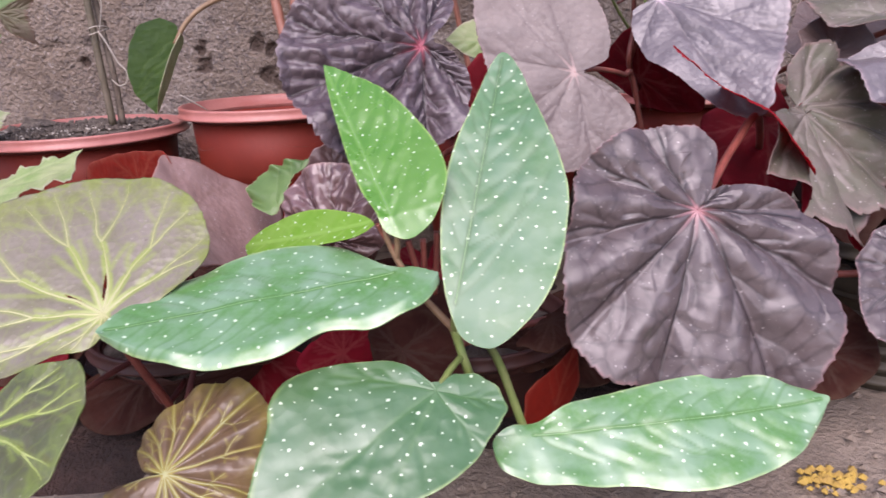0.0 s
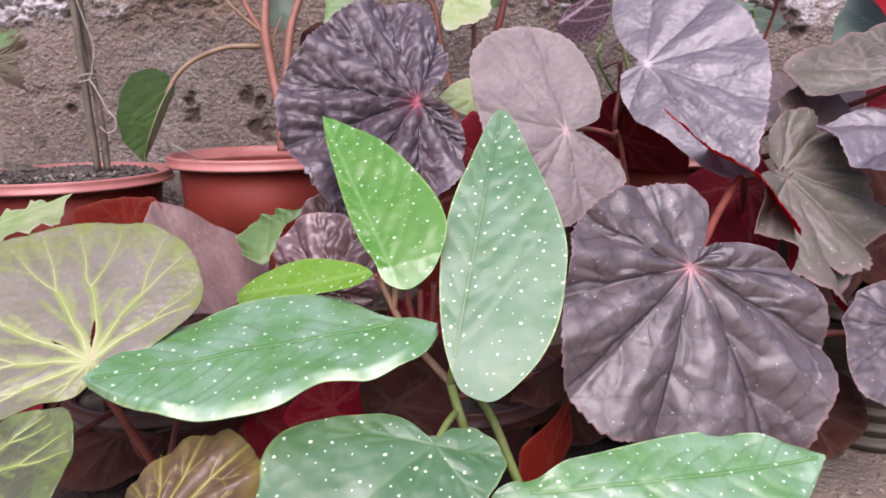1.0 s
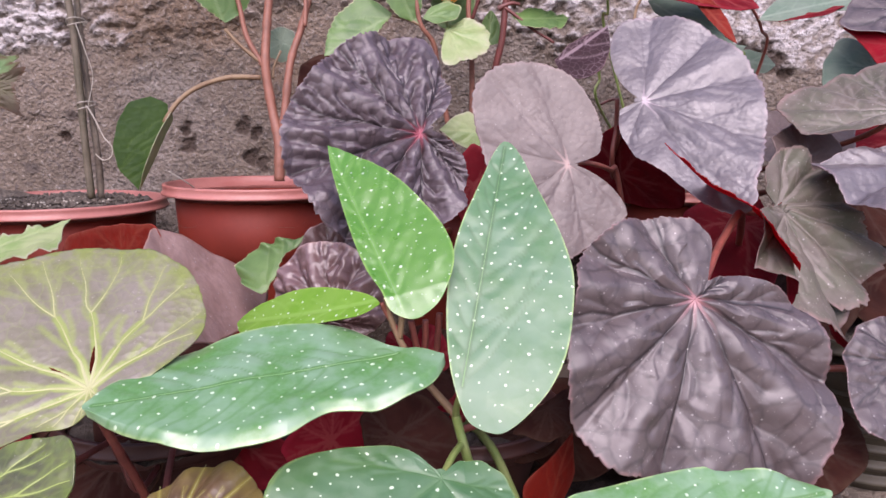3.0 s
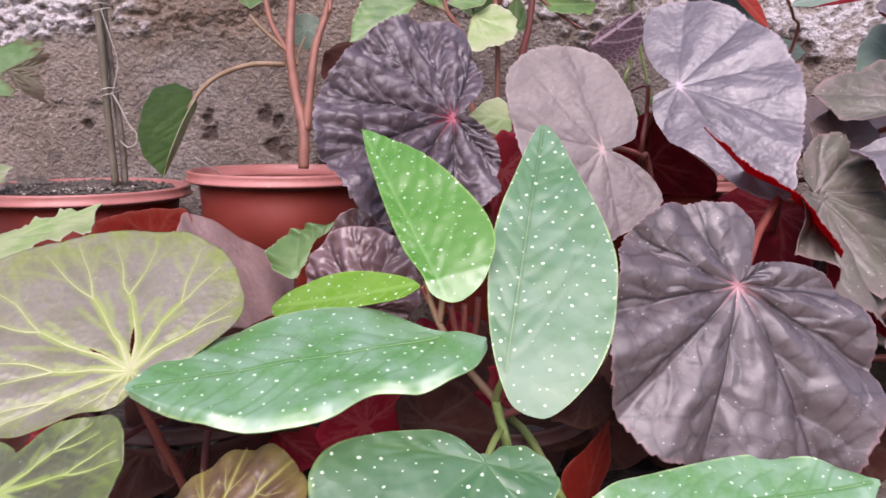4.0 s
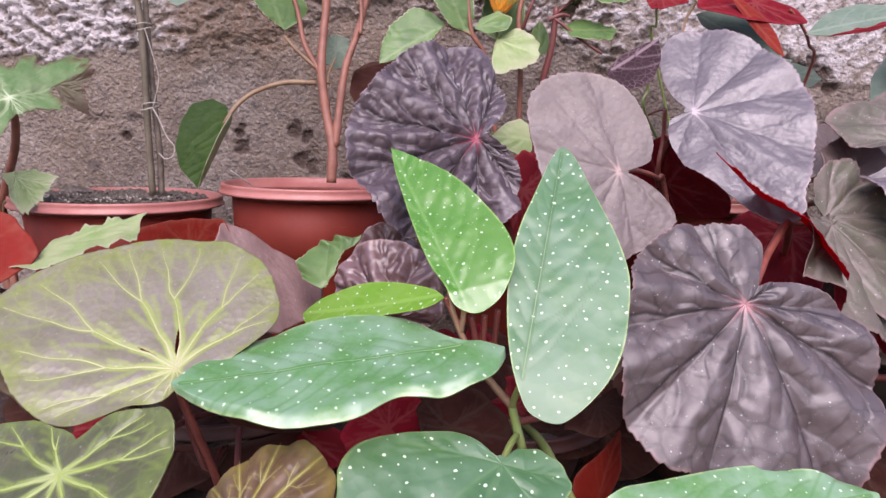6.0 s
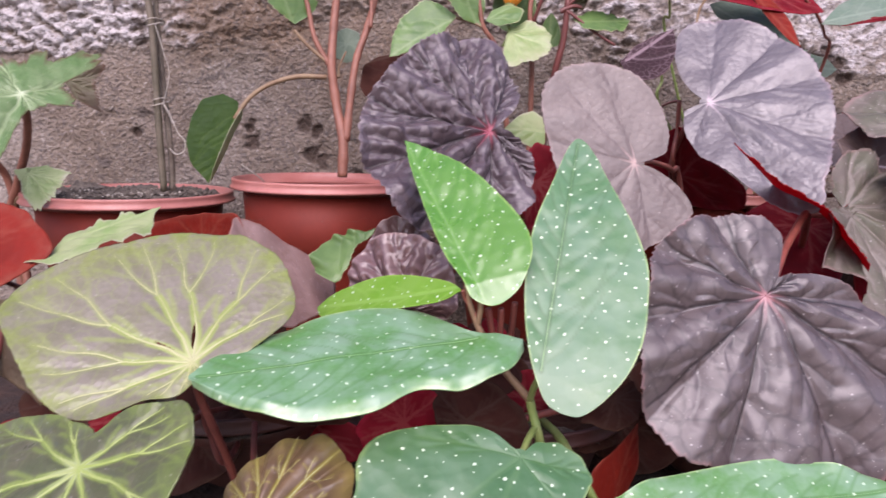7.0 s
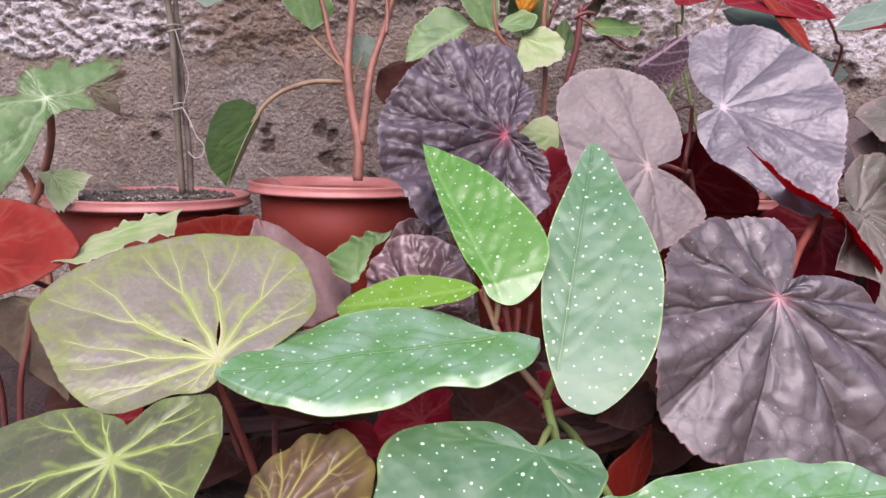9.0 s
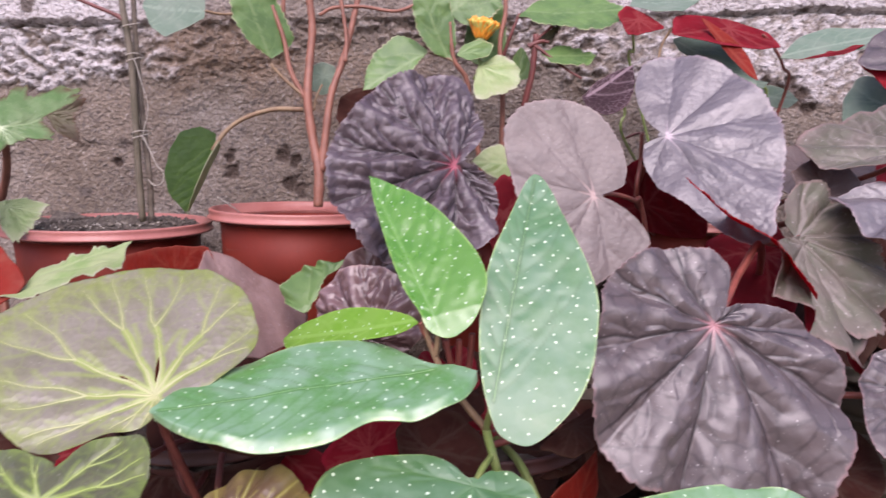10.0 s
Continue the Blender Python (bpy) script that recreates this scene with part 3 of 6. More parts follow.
def long_leaf(parent, top, below, at, tip, face, span, low, high, label="", fold=0.0, puck=0.05, spacing=0.014, bend=0.0, base_drop=0.0, base_from=0.005, wave=0.0, tooth=0.0, teeth=40, vein_mat=None, vein_w=0.0009, seed=1, thick=0.0006, name="leaf", fine=1, edge_drop=(0.0, 0.0), soft=0.004):
    rng = random.Random(seed)
    nu, nv = 34 * fine, 80 * fine
    x0, x1 = span
    L = x1 - x0
    f = np.linspace(0.0, 1.0, nv)
    xs = x0 + L * (1 - np.cos(math.pi * f)) / 2
    lo, hi = rows_curve(low, f) / 1e4, rows_curve(high, f) / 1e4
    tip_y = (low[-1] + high[-1]) / 2e4
    mid = lambda x: tip_y * (np.maximum(0.0, x) / max(x1, 1e-4)) ** 2
    lines = [([(x, float(mid(x))) for x in np.linspace(0, x1 * 0.97, 12)], 1.0)]
    x = 0.004
    while x < x1 * 0.86:
        for side in (-1, 1):
            a = side * rng.uniform(0.75, 1.0)
            wide = float(np.interp(x, xs, hi) - mid(x)) if side > 0 else float(mid(x) - np.interp(x, xs, lo))
            if wide > 0.004:
                lines.append((bow(x + rng.uniform(-0.003, 0.003), float(mid(x)), a, wide * 1.25, -side * 0.3, 5), 0.4))
        x += spacing * rng.uniform(0.7, 1.4)
    drift = lambda x, y: (x + 0.006 * noise.noise(Vector((x * 45, y * 45, seed + 5.0))), y + 0.004 * noise.noise(Vector((x * 45, y * 45, seed + 9.0))))
    lines = lines[:1] + [([drift(*q) for q in line], weight) for line, weight in lines[1:]]

    def height(x, y):
        x, y = np.asarray(x, float), np.asarray(y, float)
        e = y - mid(x)
        d, kind = far_off(x, y, lines)
        h = fold * np.abs(e) - bend * L * ((x - x0) / L) ** 2
        h += puck * 0.015 * (1 - np.exp(-d / soft)) + puck * L * 0.17 * grain(x, y * 0.7, 34, seed) + puck * L * 0.03 * grain(x, y, 130, seed)
        under_it = np.maximum(0.0, base_from - x + 0.25 * e)
        h -= base_drop * under_it ** 2 / (under_it + 0.003)
        up, dn = np.maximum(np.interp(x, xs, hi) - mid(x), 0.003), np.maximum(mid(x) - np.interp(x, xs, lo), 0.003)
        q = np.clip(np.where(e > 0, e / up, -e / dn), 0, 1.2)
        past = np.maximum(0.0, q - 0.80)
        h -= np.where(e > 0, edge_drop[1], edge_drop[0]) * past ** 2 / (past + 0.12)
        h += wave * 0.006 * np.sin(x / L * 21 + seed + 2 * np.sin(x / L * 9)) * q ** 2
        return h

    u = np.linspace(0, 1, nu)
    u = 0.5 - 0.5 * np.cos(math.pi * u)
    saw = 1 + tooth * (((np.arange(nv) * teeth / nv) % 1.0) - 0.5)
    py = ((lo + hi) / 2)[:, None] + ((hi - lo) * saw)[:, None] * (u - 0.5)[None]
    px = np.repeat(xs, nu)
    py = py.ravel()
    pz = height(px, py)
    d, kind = far_off(px, py, lines)
    vein = np.exp(-(d / 0.0013) ** 2) * kind
    rim = np.maximum(np.tile(np.abs(2 * u - 1), nv), np.repeat(1 - np.minimum(np.arange(nv), nv - 1 - np.arange(nv)) / 6, nu))
    me = slab(name, list(zip(px.tolist(), py.tolist(), pz.tolist())), nu, nv, False, rim.tolist(), vein.tolist(), thick)
    ob = under(part(name, me, (top, below), None, label), parent, pose_of(at, tip, face))
    if vein_mat:
        venation(ob, lines[:1], height, vein_mat, vein_w)
    return ob


def lathe(name, profile, sides=72):
    verts, faces = [], []
    for r, z in profile:
        for k in range(sides):
            a = 2 * math.pi * k / sides
            verts.append((r * math.cos(a), r * math.sin(a), z))
    for i in range(len(profile) - 1):
        for k in range(sides):
            a, b = i * sides + k, i * sides + (k + 1) % sides
            faces.append((a, b, b + sides, a + sides))
    return mesh_of(name, verts, faces)


def flower_pot(at, radius, height, soil, label, body_mat=TERRA, rim_mat=TERRA_RIM, ribs=0):
    """A tapered pot with a rolled lip, hollow inside, standing on its base."""
    pot = new("flower_pot")
    pot.location = at
    tagged(pot, label, "flower pot", "row of pots")
    r, h = radius, height
    lip = 0.0105
    body = [(0.001, 0.0), (r * 0.60, 0.0), (r * 0.63, 0.004)]
    for i in range(1, 40):
        f = i / 40
        body.append((r * (0.63 + 0.17 * f) + (0.0035 * math.sin(f * 34) if ribs else 0), 0.004 + (h * 0.66 - 0.004) * f))
    body += [(r * 0.805, h * 0.66), (r * 0.825, h * 0.675), (r * 0.84, h * 0.70), (r * 0.875, h - lip), (r * 0.86, h - lip), (r * 0.82, h * 0.7), (r * 0.60, 0.006), (0.001, 0.006)]
    part("body", lathe("body", body), body_mat, pot)
    rim = [(r * 0.86, h - lip), (r * 0.965, h - lip), (r * 0.992, h - lip), (r * 1.0, h - lip * 0.94), (r * 1.003, h - lip * 0.84), (r * 0.997, h - lip * 0.74), (r * 0.985, h - lip * 0.66), (r * 0.982, h - lip * 0.30), (r * 0.986, h - lip * 0.16), (r * 0.984, h - lip * 0.04), (r * 0.974, h), (r * 0.950, h), (r * 0.938, h - lip * 0.2), (r * 0.86, h - lip * 1.6), (r * 0.855, h - lip)]
    part("rim", lathe("rim", rim), rim_mat, pot, "faded rolled rim")
    if soil:
        n, verts, faces = 22, [(0, 0, soil)], []
        for i in range(1, n):
            for k in range(48):
                a, q = 2 * math.pi * k / 48, r * (0.86 if soil < h - 0.02 else 0.935) * i / (n - 1)
                x, y = q * math.cos(a), q * math.sin(a)
                verts.append((x, y, soil + 0.012 * noise.noise(Vector((x * 28 + at[0] * 9, y * 28, 3))) + 0.007 * noise.noise(Vector((x * 110, y * 110, at[0])))))
        for k in range(48):
            faces.append((0, 1 + k, 1 + (k + 1) % 48))
        for i in range(n - 2):
            for k in range(48):
                a, b = 1 + i * 48 + k, 1 + i * 48 + (k + 1) % 48
                faces.append((a, a + 48, b + 48, b))
        part("soil", mesh_of("soil", verts, faces), SOIL, pot, "dark crumbly potting soil")
    return pot


# ---- ground and wall ----
def sheet(name, xs, ys, f):
    verts = [(x, y, f(x, y)) for y in ys for x in xs]
    n = len(xs)
    faces = [(j * n + i, j * n + i + 1, (j + 1) * n + i + 1, (j + 1) * n + i) for j in range(len(ys) - 1) for i in range(n - 1)]
    return mesh_of(name, verts, faces)


FLOOR = 0.015
near = list(np.linspace(-1.2, 1.2, 110))
gx = [-900, -120, -20, -6, -2.4] + near + [2.4, 6, 20, 120, 900]
gy = [-900, -120, -20, -6, -2] + list(np.linspace(-0.9, 0.95, 90)) + [2, 6, 20, 120, 900]
rough_ground = lambda x, y: FLOOR + ((0.006 * noise.noise(Vector((x * 14, y * 14, 0))) + 0.003 * noise.noise(Vector((x * 60, y * 60, 4)))) if abs(x) < 1.3 and abs(y) < 1.0 else 0.0)
tagged(part("ground", sheet("ground", gx, gy, rough_ground), EARTH), "bare trodden earth with grit", "ground", "", "structure")

WALL_Y = 0.838
HOLLOWS = [(-0.217, 0.282, 0.0075), (-0.202, 0.276, 0.006), (-0.210, 0.246, 0.007), (-0.196, 0.240, 0.0075), (-0.284, 0.277, 0.006), (-0.282, 0.262, 0.0075), (-0.150, 0.222, 0.006), (-0.425, 0.268, 0.005), (-0.40, 0.31, 0.0045), (0.420, 0.378, 0.010), (0.432, 0.366, 0.009), (0.405, 0.362, 0.006), (0.445, 0.352, 0.007), (0.39, 0.385, 0.005)]


def wall_mesh():
    xs = np.concatenate((np.linspace(-1.6, -0.8, 20, endpoint=False), np.linspace(-0.8, 0.8, 700), np.linspace(0.8, 1.6, 21)[1:]))
    zs = np.concatenate((np.linspace(0.0, 0.19, 16, endpoint=False), np.linspace(0.19, 0.49, 150), np.linspace(0.49, 0.62, 14)[1:]))
    verts, faces, crust, stain, hollow = [], [], [], [], []
    for z in zs:
        for x in xs:
            p = Vector((x, z, 0))
            n1, n2, n3 = noise.noise(p * 24), noise.noise(p * 75), noise.noise(p * 150)
            edge = 0.368 + 0.028 * noise.noise(p * 5) + 0.022 * noise.noise(p * 21) + 0.05 * math.exp(-((x + 0.08) / 0.17) ** 2)
            band = min(1.0, max(0.0, (z - edge) / 0.010))
            crack = 0.436 + 0.036 * (x + 0.5) + 0.005 * noise.noise(p * 9) + 0.003 * n2
            lumps = 0.6 * n1 + 1.3 * noise.fractal(Vector((p.x * 70, p.y * 105, 0)), 0.55, 2.2, 4)
            out = 0.003 * noise.noise(p * 7) + 0.0008 * n2 + 0.0010 * n3
            pit = max(0.0, -noise.noise(p * 33 + Vector((7, 3, 1))) - 0.42)
            out -= 0.012 * pit * (1 - band)
            if z < crack:
                out += band * (0.004 + (0.007 if x < 0.18 else 0.002) * max(-0.9, min(0.9, lumps)))
            else:
                out += 0.010 + 0.0012 * max(-0.9, min(0.9, lumps)) + 0.0015 * noise.noise(p * 16)
            rubble = math.exp(-((x + 0.29) / 0.085) ** 2 - ((z - 0.410) / 0.05) ** 2) * (1.0 + 0.8 * n1)
            gap = min(1.0, max(0.0, (-0.40 - x) / 0.04) + max(0.0, (x - 0.30) / 0.05) * (0.4 + 1.6 * max(0.0, noise.noise(Vector((x * 13, 0, 5))) + 0.3)))
            if abs(z - crack) < 0.0022 * (0.4 + gap):
                out -= 0.010 * gap
            out -= 0.006 * max(0.0, rubble) * max(0.0, 0.4 + lumps)
            dent = 0.0
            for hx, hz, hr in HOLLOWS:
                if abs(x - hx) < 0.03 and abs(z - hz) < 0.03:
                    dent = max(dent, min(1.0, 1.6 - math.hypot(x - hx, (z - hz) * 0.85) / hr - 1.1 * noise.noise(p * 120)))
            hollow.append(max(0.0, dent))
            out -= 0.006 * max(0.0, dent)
            verts.append((x, WALL_Y - out, z))
            stain.append(max(0.0, min(1.0, 1.1 * rubble + math.exp(-((x + 0.02) / 0.28) ** 2) * (0.40 + 0.8 * noise.noise(p * 9)) + 0.35 * noise.noise(p * 30 + Vector((3, 1, 8))))))
            ends = 0.5 * min(1.0, max(0.0, (x - 0.20) / 0.08)) + min(1.0, max(0.0, (-0.36 - x) / 0.08))
            crust.append((band * max(0.0, min(1.0, 0.38 + 0.35 * ends + (0.9 if x < 0.18 else 0.45) * lumps)) if z < crack else 0.55 + 0.3 * ends + 0.25 * n1) * (1 - 0.6 * math.exp(-((x + 0.12) / 0.18) ** 2)) * (1 - 0.85 * min(1.0, max(0.0, rubble))))
    n = len(xs)
    for j in range(len(zs) - 1):
        for i in range(n - 1):
            faces.append((j * n + i, j * n + i + 1, (j + 1) * n + i + 1, (j + 1) * n + i))
    b = len(verts)
    verts += [(-1.6, WALL_Y + 0.15, 0), (1.6, WALL_Y + 0.15, 0), (1.6, WALL_Y + 0.15, 0.62), (-1.6, WALL_Y + 0.15, 0.62)]
    tl, tr = (len(zs) - 1) * n, len(zs) * n - 1
    faces += [(b + 1, b, b + 3, b + 2), (tl, tr, b + 2, b + 3), (0, tl, b + 3, b), (tr, n - 1, b + 1, b + 2)]
    me = mesh_of("wall_back", verts, faces)
    a = me.attributes.new("crust", "FLOAT", "POINT")
    a.data.foreach_set("value", crust + [0.5] * 4)
    a = me.attributes.new("hollow", "FLOAT", "POINT")
    a.data.foreach_set("value", hollow + [0.0] * 4)
    a = me.attributes.new("stain", "FLOAT", "POINT")
    a.data.foreach_set("value", stain + [0.5] * 4)
    return me


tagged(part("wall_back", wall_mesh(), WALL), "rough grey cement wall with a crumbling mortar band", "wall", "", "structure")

# added dark sheet; its colour carries the soil and shade under the plants
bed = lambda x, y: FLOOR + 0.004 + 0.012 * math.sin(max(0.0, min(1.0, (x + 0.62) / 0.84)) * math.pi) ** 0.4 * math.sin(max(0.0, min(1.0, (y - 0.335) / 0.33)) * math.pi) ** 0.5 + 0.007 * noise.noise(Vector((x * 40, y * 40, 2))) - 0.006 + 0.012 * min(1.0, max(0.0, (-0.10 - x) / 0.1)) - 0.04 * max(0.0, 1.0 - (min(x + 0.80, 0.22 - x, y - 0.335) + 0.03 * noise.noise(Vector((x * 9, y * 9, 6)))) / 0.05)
tagged(part("shaded_bed", sheet("shaded_bed", list(np.linspace(-0.80, 0.22, 140)), list(np.linspace(0.335, 0.815, 80)), bed), SHADEBED), "added dark sheet for soil and shade under the plants", "leaf litter", "", "stuff")

# ---- pots ----
flower_pot((-0.170, 0.715, FLOOR), 0.099, 0.211, 0.175, "terracotta-coloured plastic pot with a cane begonia")
flower_pot((-0.378, 0.712, FLOOR), 0.106, 0.193, 0.187, "terracotta-coloured plastic pot filled with dark soil beside the wall")
flower_pot((0.060, 0.735, FLOOR), 0.105, 0.200, 0.17, "dark red plastic pot in the shade of large leaves")
flower_pot((0.270, 0.775, FLOOR), 0.105, 0.205, 0.17, "dark red plastic pot in the shade of large leaves")
flower_pot((-0.19, 0.47, FLOOR), 0.075, 0.075, 0.06, "small shade-darkened plastic pot hidden under broad leaves", SHADEPOT, SHADEPOT)
flower_pot((0.02, 0.47, FLOOR), 0.075, 0.07, 0.055, "small shade-darkened plastic pot hidden under spotted leaves", SHADEPOT, SHADEPOT)
flower_pot((0.19, 0.50, FLOOR), 0.075, 0.075, 0.06, "small shade-darkened plastic pot hidden under dark leaves", SHADEPOT, SHADEPOT)
flower_pot((0.350, 0.505, FLOOR), 0.085, 0.12, 0.10, "grey-olive ribbed plastic pot on bare earth", GREYPOT, GREYPOT, 1)

# ---- spotted begonia ----
spotted = plant("spotted_begonia", (0.02, 0.47, 0.07), "green cane begonia with white-spotted wing leaves")
long_leaf(spotted, SPOT, SPOT_UNDER, (0.0080, 0.3176, 0.1568), (0.209, 0.658, 0.724), (-0.056, -0.731, 0.680), span=(-0.0196, 0.1614), low=[-194, -262, -346, -432, -486, -498, -483, -403, -294, -194, -118, -51, 0], high=[-192, -70, 2, 69, 123, 162, 179, 167, 127, 92, 63, 30, 0], fold=0.08, puck=0.030, soft=0.006, base_drop=0.30, base_from=0.000, fine=2, vein_mat=MIDRIB, vein_w=0.0005, seed=3)
long_leaf(spotted, SPOT_YOUNG, SPOT_UNDER, (-0.0224, 0.3446, 0.1919), (-0.352, 0.740, 0.573), (-0.126, -0.644, 0.754), span=(-0.0103, 0.1348), low=[-75, -187, -279, -357, -385, -379, -345, -296, -234, -146, -74, -19, 0], high=[-75, -6, 61, 67, 91, 95, 86, 71, 55, 39, 19, 5, 0], fold=0.16, puck=0.085, soft=0.009, base_drop=0.42, base_from=0.006, fine=2, vein_mat=MIDRIB, vein_w=0.0005, seed=5)
long_leaf(spotted, SPOT_SHEEN, SPOT_UNDER, (-0.0235, 0.3343, 0.1687), (-0.964, -0.250, -0.093), (-0.017, -0.290, 0.957), span=(-0.0217, 0.1465), low=[97, 60, -7, -84, -321, -404, -443, -403, -332, -266, -177, -65, -23], high=[98, 159, 241, 302, 337, 310, 400, 400, 329, 218, 108, 18, -23], edge_drop=(0.004, 0.030), fine=2, fold=-0.02, puck=0.055, soft=0.008, wave=0.12, vein_mat=MIDRIB, vein_w=0.0005, seed=7)
long_leaf(spotted, SPOT_LIME, SPOT_UNDER, (-0.0339, 0.3484, 0.1929), (-0.814, 0.500, -0.297), (-0.532, -0.434, 0.727), span=(-0.0017, 0.1104), low=[31, 4, -36, -78, -119, -163, -196, -203, -191, -163, -130, -80, -59], high=[32, 44, 71, 87, 85, 82, 76, 72, 69, 51, 32, -26, -59], fold=0.05, puck=0.04, seed=8)
round_leaf(spotted, SPOT_DEEP, SPOT_UNDER, (-0.0029, 0.2985, 0.1190), (-0.792, -0.577, -0.200), (0.141, -0.491, 0.860), radii=[16, 13, 5, 5, 5, 5, 5, 5, 5, 8, 19, 29, 38, 53, 72, 80, 82, 91, 100, 91, 79, 66, 58, 52, 47, 43, 40, 37, 35, 35, 35, 36, 33, 31, 26, 23], puck=0.045, veins=7, seed=9, fine=2, tooth=0.004, teeth=20, droop=0.06, forks=(0.4, 0.65))
long_leaf(spotted, SPOT_SHEEN, SPOT_UNDER, (0.0461, 0.3045, 0.0882), (0.997, 0.076, 0.004), (0.037, -0.528, 0.848), span=(-0.0219, 0.1602), low=[-44, -162, -216, -253, -281, -290, -341, -336, -275, -201, -78, 28, 79], high=[-43, 12, 56, 79, 167, 206, 245, 269, 266, 229, 168, 102, 79], edge_drop=(0.009, 0.002), fine=2, fold=-0.05, puck=0.06, soft=0.006, wave=0.3, vein_mat=MIDRIB, vein_w=0.0005, seed=11)

# ---- olive begonia ----
olive = plant("olive_begonia", (-0.19, 0.47, 0.075), "olive begonia with bold yellow-green veins")
round_leaf(olive, OLIVE, BRICKRED, (-0.1691, 0.3159, 0.1585), (-0.994, -0.110, -0.010), (0.054, -0.561, 0.826), radii=[21, 27, 38, 54, 63, 70, 79, 86, 92, 95, 98, 100, 102, 105, 110, 115, 113, 96, 83, 75, 67, 60, 51, 31, 25, 22, 19, 17, 15, 14, 13, 13, 14, 14, 16, 18], puck=0.035, pleat=0.5, wave=0.012, veins=11, vein_mat=OLIVE_VEIN, vein_w=0.0010, split=True, seed=2, vein_line=0.0024, slits=((-84, 7, 0.07, 0.27), (-33, 4, 0.10, 0.22)), fine=3, fork=1.0, tooth=0.012, blister=0.5)
round_leaf(olive, OLIVE_GREEN, BRICKRED, (-0.1916, 0.2478, 0.1360), (-0.173, -0.734, -0.657), (-0.294, -0.598, 0.745), radii=[15, 17, 19, 22, 26, 34, 42, 55, 69, 83, 92, 84, 77, 68, 62, 54, 50, 47, 46, 44, 43, 44, 45, 46, 49, 51, 51, 52, 52, 52, 52, 49, 41, 34, 28, 19], puck=0.07, pleat=0.6, veins=9, vein_mat=GREEN_VEIN, vein_w=0.0012, split=True, seed=4, vein_line=0.0017, fine=3, fork=1.0, blister=2.0)
round_leaf(olive, BRONZE, BRICKRED, (-0.1272, 0.2641, 0.1001), (0.711, 0.583, 0.394), (0.102, -0.639, 0.762), radii=[24, 23, 22, 22, 22, 22, 22, 24, 26, 29, 32, 36, 38, 40, 42, 44, 48, 53, 55, 55, 54, 48, 43, 36, 32, 29, 26, 23, 20, 16, 13, 4, 17, 27, 28, 27], puck=0.15, pleat=1.0, quilt=0.45, soft=0.004, veins=13, forks=(0.55,), vein_mat=OLIVE_VEIN, vein_w=0.00045, fork=1.0, seed=6, fine=3, twigs=True, cup=-0.15, vein_line=0.0009)
round_leaf(olive, BRICKRED, OLIVE, (-0.3696, 0.4182, 0.1945), (0.999, -0.039, -0.012), (-0.025, -0.825, 0.564), radii=[27, 25, 23, 22, 22, 23, 24, 26, 30, 33, 34, 36, 40, 43, 47, 52, 58, 65, 75, 70, 62, 58, 51, 46, 43, 41, 39, 39, 39, 38, 37, 38, 34, 30, 28, 27], puck=0.04, veins=6, seed=12)
round_leaf(olive, BROWNOLIVE, BRICKRED, (-0.3204, 0.4012, 0.1621), (0.449, -0.202, -0.870), (-0.418, -0.908, -0.005), radii=[5, 5, 6, 8, 11, 18, 27, 46, 48, 51, 49, 47, 47, 47, 47, 49, 53, 58, 66, 10, 7, 6, 5, 5, 4, 4, 4, 4, 5, 5, 5, 4, 4, 4, 4, 4], puck=0.05, veins=5, seed=13)
round_leaf(olive, BROWNISH, BRICKRED, (-0.1714, 0.4371, 0.1769), (0.350, 0.884, -0.308), (0.807, -0.118, 0.578), radii=[30, 33, 39, 47, 46, 46, 48, 44, 41, 40, 40, 42, 45, 47, 52, 59, 72, 91, 112, 124, 101, 81, 72, 66, 60, 56, 52, 42, 36, 32, 30, 28, 27, 26, 27, 28], puck=0.04, veins=6, seed=14)
round_leaf(olive, BRICKRED, BROWNISH, (-0.2322, 0.5098, 0.1867), (0.654, -0.597, 0.464), (-0.635, -0.767, -0.092), radii=[51, 38, 29, 24, 21, 20, 19, 18, 19, 19, 21, 24, 28, 36, 51, 61, 63, 62, 59, 43, 35, 30, 27, 25, 23, 23, 23, 24, 26, 30, 35, 43, 58, 86, 94, 65], puck=0.03, veins=5, seed=15)
long_leaf(olive, PALEGREEN, BRICKRED, (-0.3240, 0.4165, 0.1869), (0.835, 0.445, 0.325), (-0.141, -0.398, 0.906), span=(-0.0010, 0.0983), low=[125, -34, -81, -156, -253, -264, -258, -272, -298, -320, -74, -5, 18], high=[127, 121, 103, 50, -95, 107, 104, 101, 98, 70, 42, 24, 18], puck=0.10, tooth=0.22, teeth=21, wave=0.3, seed=16)
long_leaf(olive, SHADEBROWN, BRICKRED, (-0.1553, 0.3356, 0.1263), (0.995, -0.090, -0.029), (-0.095, -0.953, -0.288), span=(-0.0013, 0.0663), low=[30, 19, -14, -67, -77, -86, -96, -85, -69, -56, -46, -2, 19], high=[30, 31, 33, 36, 40, 41, 40, 38, 35, 29, 24, 21, 20], puck=0.05, seed=17)

